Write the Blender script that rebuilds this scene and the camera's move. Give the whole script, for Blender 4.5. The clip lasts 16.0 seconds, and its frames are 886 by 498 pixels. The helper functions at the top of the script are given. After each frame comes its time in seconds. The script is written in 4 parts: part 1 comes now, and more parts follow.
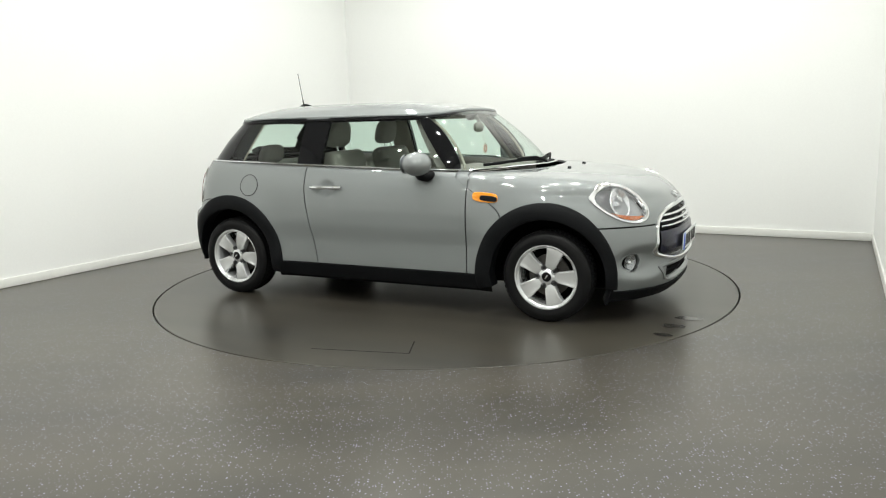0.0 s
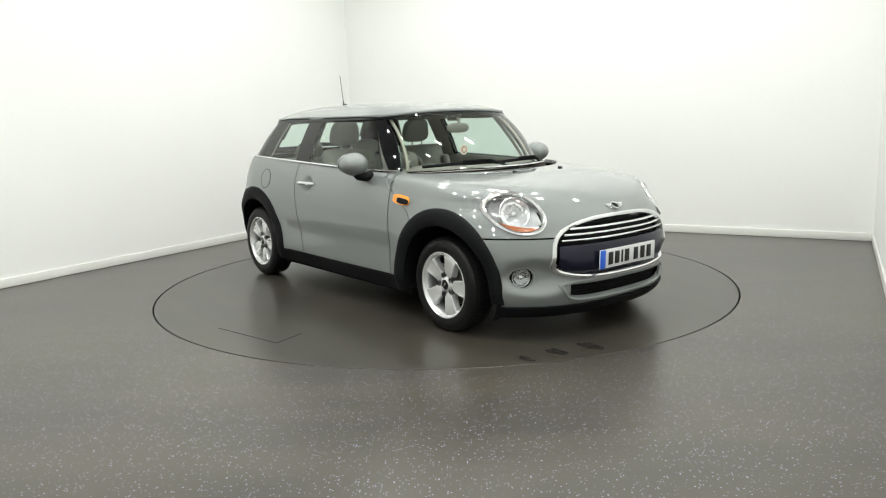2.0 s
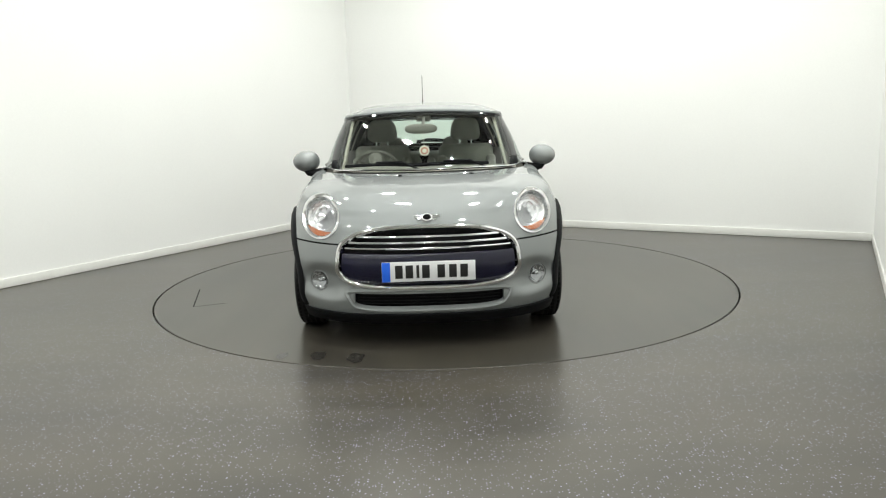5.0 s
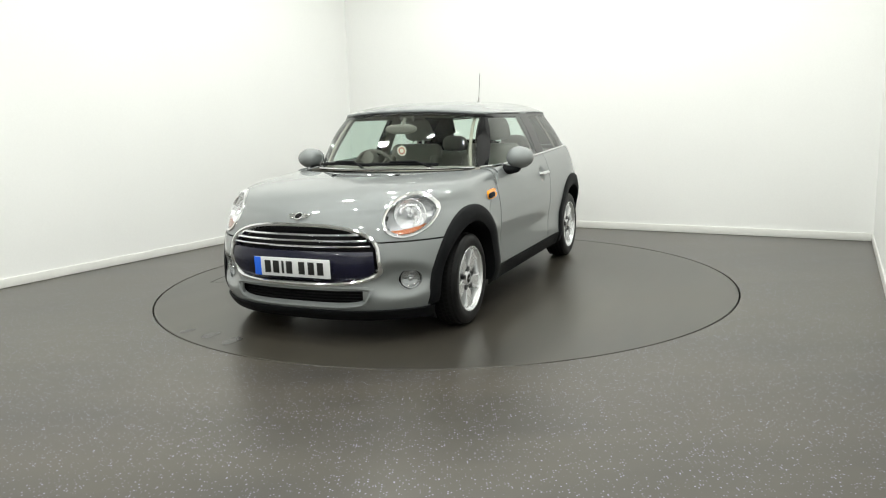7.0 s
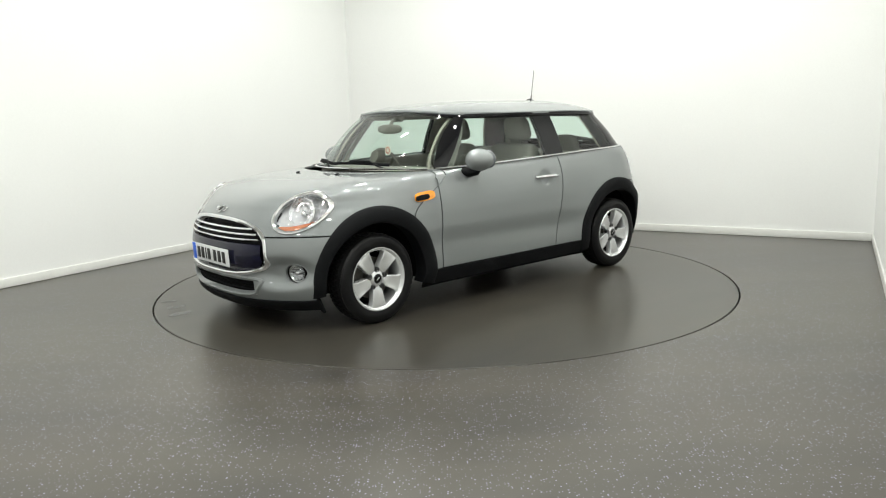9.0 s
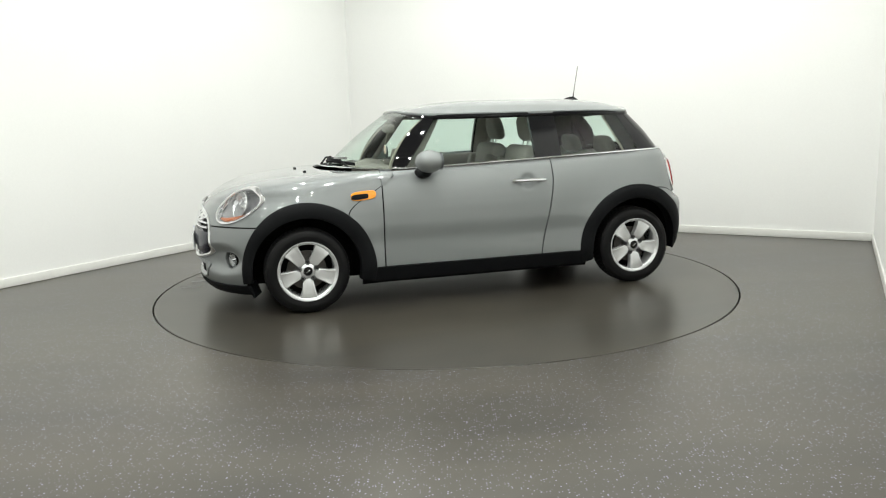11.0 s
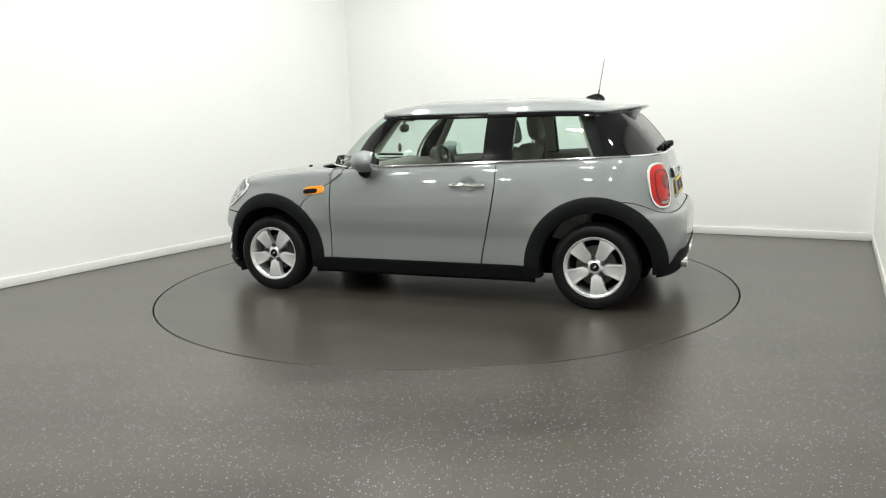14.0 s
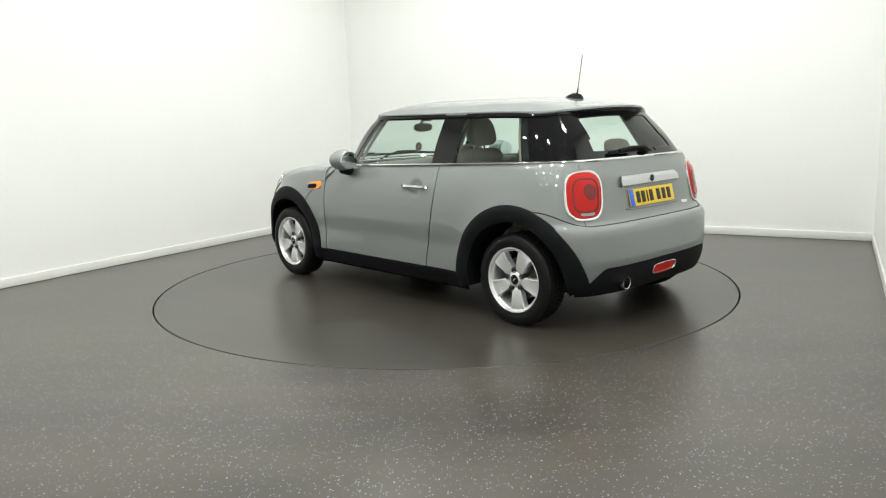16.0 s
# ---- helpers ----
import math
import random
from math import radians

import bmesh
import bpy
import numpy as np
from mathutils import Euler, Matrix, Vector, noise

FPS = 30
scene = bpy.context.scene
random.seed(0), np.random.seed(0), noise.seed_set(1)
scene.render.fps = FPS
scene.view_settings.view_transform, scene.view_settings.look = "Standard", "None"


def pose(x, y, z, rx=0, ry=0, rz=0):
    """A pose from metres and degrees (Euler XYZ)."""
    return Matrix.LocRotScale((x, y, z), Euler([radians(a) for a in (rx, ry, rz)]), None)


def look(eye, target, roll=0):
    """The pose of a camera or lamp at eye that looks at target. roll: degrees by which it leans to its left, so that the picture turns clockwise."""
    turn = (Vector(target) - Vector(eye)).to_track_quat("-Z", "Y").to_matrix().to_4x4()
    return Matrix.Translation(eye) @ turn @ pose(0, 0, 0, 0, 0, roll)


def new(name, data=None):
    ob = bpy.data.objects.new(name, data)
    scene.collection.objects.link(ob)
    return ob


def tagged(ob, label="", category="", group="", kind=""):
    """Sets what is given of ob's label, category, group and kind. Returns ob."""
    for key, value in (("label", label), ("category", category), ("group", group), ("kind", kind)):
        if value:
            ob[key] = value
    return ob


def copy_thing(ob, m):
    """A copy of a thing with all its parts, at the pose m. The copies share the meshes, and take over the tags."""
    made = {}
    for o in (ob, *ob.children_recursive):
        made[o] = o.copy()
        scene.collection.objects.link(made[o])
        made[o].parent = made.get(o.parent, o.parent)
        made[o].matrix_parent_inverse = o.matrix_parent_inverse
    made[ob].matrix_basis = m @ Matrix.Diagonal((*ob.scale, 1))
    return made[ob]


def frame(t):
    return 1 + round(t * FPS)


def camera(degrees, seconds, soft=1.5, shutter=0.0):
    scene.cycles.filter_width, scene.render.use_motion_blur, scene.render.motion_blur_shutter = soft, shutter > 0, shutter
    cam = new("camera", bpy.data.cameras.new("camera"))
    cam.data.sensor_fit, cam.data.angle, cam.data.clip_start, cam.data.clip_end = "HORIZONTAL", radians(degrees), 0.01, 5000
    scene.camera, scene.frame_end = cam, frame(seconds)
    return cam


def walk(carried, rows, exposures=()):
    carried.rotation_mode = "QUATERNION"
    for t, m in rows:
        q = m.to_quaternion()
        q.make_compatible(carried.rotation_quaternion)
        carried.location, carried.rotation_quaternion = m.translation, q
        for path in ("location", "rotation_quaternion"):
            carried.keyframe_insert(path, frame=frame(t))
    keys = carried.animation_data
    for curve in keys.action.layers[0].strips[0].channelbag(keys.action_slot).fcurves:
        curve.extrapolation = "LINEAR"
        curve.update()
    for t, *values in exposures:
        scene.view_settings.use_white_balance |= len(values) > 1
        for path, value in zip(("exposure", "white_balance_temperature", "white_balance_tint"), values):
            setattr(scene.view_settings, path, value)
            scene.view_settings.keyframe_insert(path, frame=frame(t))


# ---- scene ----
from mathutils.bvhtree import BVHTree

# camera: fixed on its stand
cam = camera(60.5, 16.0, soft=1.15)
YAW, PITCH = radians(-0.1314), radians(-9.91)
EYE = Vector((0, -6.0502, 1.3083))
AIM = EYE + Vector((math.sin(YAW) * math.cos(PITCH), math.cos(YAW) * math.cos(PITCH), math.sin(PITCH)))
walk(cam, [(0, look(EYE, AIM, -1.613)), (16, look(EYE, AIM, -1.613))], [(0, 0.0, 6500, 10), (16, 0.0, 6500, 10)])

# world: an indoor room, hardly any light from outside
world = bpy.data.worlds.new("world")
scene.world = world
world.use_nodes = True
world.node_tree.nodes["Background"].inputs[0].default_value = (1, 1, 1, 1)
world.node_tree.nodes["Background"].inputs[1].default_value = 0.02

# room corners and the turntable
CORNER_BACK = Vector((-1.202, 4.148, 0))
CORNER_RIGHT = Vector((4.147, 1.196, 0))
ROOM_DEPTH = 11.5
CORNER_LEFT = CORNER_BACK + Vector((math.cos(radians(-121.68)), math.sin(radians(-121.68)), 0)) * ROOM_DEPTH
CORNER_NEAR = CORNER_RIGHT + Vector((math.cos(radians(-117.2)), math.sin(radians(-117.2)), 0)) * ROOM_DEPTH
CEILING = 3.9
TABLE_R = 2.2272
TURN0, RATE = -26.03, -12.515
CAR_OFF = Vector((-0.0766, -0.1392, 0))

# ceiling lamps: rows of square panels set along the room
ROOM_X = (CORNER_RIGHT - CORNER_BACK).normalized()
ROOM_Y = Vector((ROOM_X.y, -ROOM_X.x, 0))
LAMP_SPOTS = [(u, v) for v in (1.5, 3.3, 5.2, 7.2, 9.4) for u in (1.4, 2.7, 4.0, 5.3)]
LAMP_POWER = 22.3
for u, v in LAMP_SPOTS:
    lamp = bpy.data.lights.new("ceiling_panel_light", "AREA")
    lamp.shape, lamp.size, lamp.size_y, lamp.energy, lamp.color = "RECTANGLE", 0.19, 0.15, LAMP_POWER, (0.98, 1.0, 0.945)
    ob = new("ceiling_panel_light", lamp)
    p = CORNER_BACK + ROOM_X * u + ROOM_Y * v
    ob.matrix_world = Matrix.Translation((p.x, p.y, CEILING - 0.035)) @ Matrix.Rotation(math.atan2(ROOM_X.y, ROOM_X.x), 4, "Z")


# ---- materials
def material(name, color, rough=0.5, metal=0.0, coat=0.0, coat_rough=0.03, coat_ior=1.5, spec=0.5, grain=0.0, scale=30.0, bump=0.0, spread=0.0, patch=2.0):
    """A principled surface with fine grain, broad variation and relief."""
    m = bpy.data.materials.new(name)
    m.use_nodes = True
    t = m.node_tree
    b = t.nodes["Principled BSDF"]
    b.inputs["Base Color"].default_value = (*color, 1)
    b.inputs["Roughness"].default_value, b.inputs["Metallic"].default_value = rough, metal
    b.inputs["Coat Weight"].default_value, b.inputs["Coat Roughness"].default_value = coat, coat_rough
    b.inputs["Specular IOR Level"].default_value = spec
    b.inputs["Coat IOR"].default_value = coat_ior
    co = t.nodes.new("ShaderNodeTexCoord")
    if grain or spread:
        fine, broad = t.nodes.new("ShaderNodeTexNoise"), t.nodes.new("ShaderNodeTexNoise")
        fine.inputs["Scale"].default_value, broad.inputs["Scale"].default_value = scale, patch
        fine.inputs["Detail"].default_value = 6
        for n in (fine, broad):
            t.links.new(co.outputs["Object"], n.inputs["Vector"])
        last = None
        for n, amount in ((fine, grain), (broad, spread)):
            r = t.nodes.new("ShaderNodeMapRange")
            r.inputs["From Min"].default_value, r.inputs["From Max"].default_value = 0.3, 0.7
            r.inputs["To Min"].default_value, r.inputs["To Max"].default_value = 1 - amount, 1 + amount
            t.links.new(n.outputs["Fac"], r.inputs["Value"])
            if last is None:
                last = r.outputs[0]
            else:
                mul = t.nodes.new("ShaderNodeMath")
                mul.operation = "MULTIPLY"
                t.links.new(last, mul.inputs[0]), t.links.new(r.outputs[0], mul.inputs[1])
                last = mul.outputs[0]
        v = t.nodes.new("ShaderNodeVectorMath")
        v.operation = "SCALE"
        v.inputs[0].default_value = color
        t.links.new(last, v.inputs["Scale"])
        t.links.new(v.outputs[0], b.inputs["Base Color"])
    if bump:
        n, k = t.nodes.new("ShaderNodeTexNoise"), t.nodes.new("ShaderNodeBump")
        n.inputs["Scale"].default_value, n.inputs["Detail"].default_value = scale, 4
        k.inputs["Strength"].default_value, k.inputs["Distance"].default_value = bump, 0.002
        t.links.new(co.outputs["Object"], n.inputs["Vector"])
        t.links.new(n.outputs["Fac"], k.inputs["Height"])
        t.links.new(k.outputs["Normal"], b.inputs["Normal"])
    return m


def glass_material(name, tint, rough=0.0):
    """A thin pane: light goes straight through with a tint, gloss grows with the angle."""
    m = bpy.data.materials.new(name)
    m.use_nodes = True
    t = m.node_tree
    t.nodes.remove(t.nodes["Principled BSDF"])
    out = t.nodes["Material Output"]
    clear, gloss, mix, edge, power, level = (t.nodes.new("ShaderNode" + k) for k in ("BsdfTransparent", "BsdfGlossy", "MixShader", "LayerWeight", "Math", "MapRange"))
    clear.inputs[0].default_value = (*tint, 1)
    gloss.inputs["Roughness"].default_value = rough
    edge.inputs["Blend"].default_value = 0.5
    power.operation = "POWER"
    power.inputs[1].default_value = 4.0
    level.inputs["To Min"].default_value, level.inputs["To Max"].default_value = 0.045, 0.85
    t.links.new(edge.outputs["Facing"], power.inputs[0])
    t.links.new(power.outputs[0], level.inputs["Value"])
    t.links.new(level.outputs[0], mix.inputs[0])
    t.links.new(clear.outputs[0], mix.inputs[1])
    t.links.new(gloss.outputs[0], mix.inputs[2])
    t.links.new(mix.outputs[0], out.inputs[0])
    return m


def glow_material(name, color, strength):
    m = bpy.data.materials.new(name)
    m.use_nodes = True
    b = m.node_tree.nodes["Principled BSDF"]
    b.inputs["Base Color"].default_value = (*color, 1)
    b.inputs["Emission Color"].default_value = (*color, 1)
    b.inputs["Emission Strength"].default_value = strength
    return m


def floor_material(name, tone, flecks=1.0):
    """Dark safety vinyl with pale flecks, faint tyre smears and a satin sheen."""
    m = material(name, tone, 0.3, spec=0.5)
    t = m.node_tree
    b = t.nodes["Principled BSDF"]
    co = t.nodes.new("ShaderNodeTexCoord")
    broad, streak, fleck = (t.nodes.new("ShaderNodeTex" + k) for k in ("Noise", "Noise", "Voronoi"))
    stretch = t.nodes.new("ShaderNodeMapping")
    stretch.inputs["Scale"].default_value = (0.5, 2.6, 1.0)
    stretch.inputs["Rotation"].default_value = (0, 0, 0.5)
    broad.inputs["Scale"].default_value, broad.inputs["Detail"].default_value = 0.9, 3
    streak.inputs["Scale"].default_value, streak.inputs["Detail"].default_value = 1.1, 7
    fleck.inputs["Scale"].default_value = 92
    t.links.new(co.outputs["Object"], stretch.inputs["Vector"])
    t.links.new(stretch.outputs[0], streak.inputs["Vector"])
    for n in (broad, fleck):
        t.links.new(co.outputs["Object"], n.inputs["Vector"])

    def rng(src, a, c, lo, hi):
        r = t.nodes.new("ShaderNodeMapRange")
        for key, val in zip(("From Min", "From Max", "To Min", "To Max"), (a, c, lo, hi)):
            r.inputs[key].default_value = val
        t.links.new(src, r.inputs["Value"])
        return r.outputs[0]

    def mix(fac, a, c, kind="MIX"):
        x = t.nodes.new("ShaderNodeMix")
        x.data_type, x.blend_type = "RGBA", kind
        for val, key in ((fac, 0), (a, 6), (c, 7)):
            if isinstance(val, (float, int)):
                x.inputs[key].default_value = val
            elif isinstance(val, tuple):
                x.inputs[key].default_value = (*val, 1)
            else:
                t.links.new(val, x.inputs[key])
        return x.outputs[2]

    low = tuple(c * 0.60 for c in tone)
    high = tuple(c * k for c, k in zip(tone, (1.42, 1.33, 1.10)))
    col = mix(rng(broad.outputs["Fac"], 0.2, 0.8, 0, 1), low, high)
    col = mix(rng(streak.outputs["Fac"], 0.36, 0.66, 0, 0.7), col, tuple(c * k for c, k in zip(tone, (1.5, 1.42, 1.2))))
    pick = t.nodes.new("ShaderNodeSeparateColor")
    t.links.new(fleck.outputs["Color"], pick.inputs[0])
    dot = rng(fleck.outputs["Distance"], 0.22, 0.33, 1, 0)
    some = rng(pick.outputs[0], 0.66, 0.98, 0, flecks)
    both = t.nodes.new("ShaderNodeMath")
    both.operation = "MULTIPLY"
    t.links.new(dot, both.inputs[0]), t.links.new(some, both.inputs[1])
    col = mix(both.outputs[0], col, (0.42, 0.42, 0.60))
    t.links.new(col, b.inputs["Base Color"])
    t.links.new(rng(broad.outputs["Fac"], 0.2, 0.8, 0.278, 0.315), b.inputs["Roughness"])
    return m


M_WALL = material("wall_paint", (0.845, 0.85, 0.835), 0.6, grain=0.01, scale=60, bump=0.05, spread=0.015, patch=0.7)
M_CEIL = material("ceiling_paint", (0.66, 0.66, 0.64), 0.8, grain=0.01, bump=0.05)
M_SKIRT = material("skirting_paint", (0.78, 0.78, 0.75), 0.35, grain=0.02, scale=20, spread=0.03)
M_FLOOR = floor_material("floor_vinyl", (0.0495, 0.0467, 0.0425))
M_TABLE = floor_material("turntable_vinyl", (0.040, 0.0378, 0.0350), 0.06)
M_WET = material("wet_vinyl", (0.030, 0.028, 0.025), 0.2, grain=0.2, scale=40)
M_GAP = material("dark_gap", (0.012, 0.012, 0.012), 0.9, grain=0.2)
M_PAINT = material("grey_car_paint", (0.235, 0.250, 0.252), 0.58, metal=0.5, spec=0.25, coat=1.0, coat_rough=0.015, coat_ior=1.6, grain=0.02, scale=900, spread=0.01, patch=1.5)
M_PLASTIC = material("black_textured_plastic", (0.0055, 0.006, 0.007), 0.62, spec=0.13, grain=0.15, scale=400, bump=0.25, spread=0.1)
M_GLOSSBLACK = material("gloss_black_pillar", (0.004, 0.004, 0.005), 0.05, spec=0.35, grain=0.05)
M_RUBBER = material("tyre_rubber", (0.005, 0.005, 0.0055), 0.45, spec=0.22, grain=0.2, scale=120, bump=0.3, spread=0.15, patch=6)
M_TREAD = material("tyre_tread_rubber", (0.006, 0.006, 0.006), 0.75, spec=0.2, grain=0.3, scale=150, bump=0.5)
M_ALLOY = material("silver_alloy", (0.82, 0.83, 0.84), 0.24, metal=0.7, coat=0.5, coat_rough=0.1, grain=0.03, scale=200, spread=0.04, patch=8)
M_CHROME = material("chrome", (0.82, 0.83, 0.84), 0.07, metal=1.0, grain=0.02, scale=40)
M_DARKMETAL = material("brake_steel", (0.07, 0.065, 0.06), 0.5, metal=0.7, grain=0.2, scale=60, spread=0.2, patch=12)
M_UNDER = material("underbody_black", (0.006, 0.006, 0.006), 0.9, spec=0.08, grain=0.3)
M_GLASS = glass_material("clear_green_glass", (0.86, 0.945, 0.90))
M_GLASS_DARK = glass_material("side_glass", (0.83, 0.93, 0.885))
M_LENS = glass_material("clear_lens", (0.95, 0.96, 0.97))
M_AMBER = material("amber_lens", (0.85, 0.30, 0.012), 0.12, coat=0.8, grain=0.05, scale=200, bump=0.2)
M_AMBERDIM = material("dim_amber_reflector", (0.36, 0.10, 0.03), 0.2, coat=0.8, grain=0.1, scale=150, bump=0.3)
M_RED = material("red_lens", (0.52, 0.008, 0.005), 0.12, coat=0.1, spec=0.3, grain=0.08, scale=120, bump=0.03)
M_REDDARK = material("dark_red_lens", (0.17, 0.008, 0.006), 0.12, coat=0.2, grain=0.05)
M_NAVY = material("navy_gloss_trim", (0.004, 0.004, 0.018), 0.25, coat=0.15, spec=0.35, grain=0.05)
M_MESH = material("black_mesh", (0.006, 0.006, 0.007), 0.7, spec=0.15, grain=0.3, scale=300, bump=0.5)
M_WHITEPLATE = material("white_plate", (0.74, 0.75, 0.76), 0.35, grain=0.02, scale=80)
M_YELLOWPLATE = material("yellow_plate", (0.85, 0.58, 0.015), 0.35, grain=0.02, scale=80)
M_BLUE = material("blue_band", (0.015, 0.13, 0.75), 0.35, grain=0.02)
M_INK = material("black_ink", (0.008, 0.008, 0.008), 0.5, grain=0.05)
M_CLOTH = material("dark_seat_cloth", (0.24, 0.228, 0.205), 0.9, grain=0.25, scale=250, bump=0.5, spread=0.1, patch=8)
M_DASH = material("dark_dash_plastic", (0.185, 0.174, 0.155), 0.6, grain=0.15, scale=300, bump=0.3)
M_LINER = material("pale_headliner", (0.31, 0.29, 0.245), 0.95, grain=0.08, scale=300, bump=0.3, spread=0.05)
M_SCREEN = glow_material("lamp_panel", (0.985, 1.0, 0.965), 8.0)


# ---- mesh helpers
def part(name, bm, mat, parent, label="", sharp=35):
    """Links a bmesh as one mesh object under a thing or part."""
    me = bpy.data.meshes.new(name)
    bm.to_mesh(me)
    bm.free()
    for f in me.polygons:
        f.use_smooth = True
    me.set_sharp_from_angle(angle=radians(sharp))
    me.materials.append(mat)
    ob = new(name, me)
    ob.parent = parent
    if label:
        ob["label"] = label
    return ob


def solo(name, bm, mat, label, category, kind="", sharp=35):
    return tagged(part(name, bm, mat, None, sharp=sharp), label, category, kind=kind)


def box(bm, size, m=Matrix.Identity(4), bevel=0.0, seg=2):
    made = bmesh.ops.create_cube(bm, size=1.0, matrix=m @ Matrix.Diagonal((*size, 1)))
    if bevel:
        edges = list({e for v in made["verts"] for e in v.link_edges})
        bmesh.ops.bevel(bm, geom=edges, offset=bevel, segments=seg, affect="EDGES", profile=0.5)
    return bm


def grid(bm, rows, closed=False):
    """Faces between rows of points, all rows of one length."""
    vs = [[bm.verts.new(p) for p in r] for r in rows]
    for a, b in zip(vs, vs[1:]):
        n = len(a)
        for i in range(n if closed else n - 1):
            j = (i + 1) % n
            try:
                bm.faces.new((a[i], a[j], b[j], b[i]))
            except ValueError:
                pass
    return vs


def tube(bm, pts, radius, closed=False, n=8, flat=1.0, up=(0, 0, 1)):
    """A round or flattened bar along points; flat scales it along its second axis."""
    pts = [Vector(p) for p in pts]
    rings = []
    for i, p in enumerate(pts):
        a = pts[i - 1] if (i or closed) else p
        b = pts[(i + 1) % len(pts)] if (i + 1 < len(pts) or closed) else p
        d = (b - a).normalized()
        s = d.cross(Vector(up))
        s = s.normalized() if s.length > 1e-4 else d.orthogonal().normalized()
        u = s.cross(d)
        rings.append([p + (s * math.cos(k * math.tau / n) + u * math.sin(k * math.tau / n) * flat) * radius for k in range(n)])
    vs = grid(bm, rings + (rings[:1] if closed else []), closed=True)
    if not closed:
        for ring in (vs[0], vs[-1]):
            bm.faces.new(ring)
    return bm


def lathe(bm, profile, m=Matrix.Identity(4), n=48):
    """A turned shape from (radius, height) pairs round its local z."""
    rows = [[m @ Vector((r * math.cos(k * math.tau / n), r * math.sin(k * math.tau / n), z)) for k in range(n)] for r, z in profile]
    grid(bm, rows, closed=True)
    return bm


def smooth01(x):
    x = np.clip(x, 0, 1)
    return x * x * (3 - 2 * x)


def curve(xs, ys):
    """A smooth monotone curve through a few design points."""
    xs, ys = np.array(xs, float), np.array(ys, float)
    h, d = np.diff(xs), np.diff(ys) / np.diff(xs)
    m = np.zeros(len(xs))
    m[0], m[-1] = d[0], d[-1]
    for i in range(1, len(xs) - 1):
        m[i] = 0 if d[i - 1] * d[i] <= 0 else 2 * d[i - 1] * d[i] / (d[i - 1] + d[i])

    def f(x):
        x = min(max(x, xs[0]), xs[-1])
        i = min(int(np.searchsorted(xs, x, side="right")) - 1, len(xs) - 2)
        t = (x - xs[i]) / h[i]
        return float((2 * t**3 - 3 * t * t + 1) * ys[i] + (t**3 - 2 * t * t + t) * h[i] * m[i] + (3 * t * t - 2 * t**3) * ys[i + 1] + (t**3 - t * t) * h[i] * m[i + 1])
    return f


# ---- room
def wall(name, a, b, label):
    """A wall from a to b, thickness outwards, with its skirting board."""
    d = (b - a).normalized()
    out = Vector((-d.y, d.x, 0))
    m = Matrix.Translation((a + b) / 2 + out * 0.1 + Vector((0, 0, CEILING / 2))) @ Matrix.Rotation(math.atan2(d.y, d.x), 4, "Z")
    ob = solo(name, box(bmesh.new(), ((b - a).length + 0.4, 0.2, CEILING), m), M_WALL, label, "wall", "structure")
    bm = bmesh.new()
    sm = Matrix.Translation((a + b) / 2 - out * 0.007 + Vector((0, 0, 0.041))) @ Matrix.Rotation(math.atan2(d.y, d.x), 4, "Z")
    box(bm, ((b - a).length - 0.03, 0.014, 0.078), sm, 0.004)
    solo("baseboard", bm, M_SKIRT, "white painted skirting board along the wall", "skirting board", "structure")
    return ob


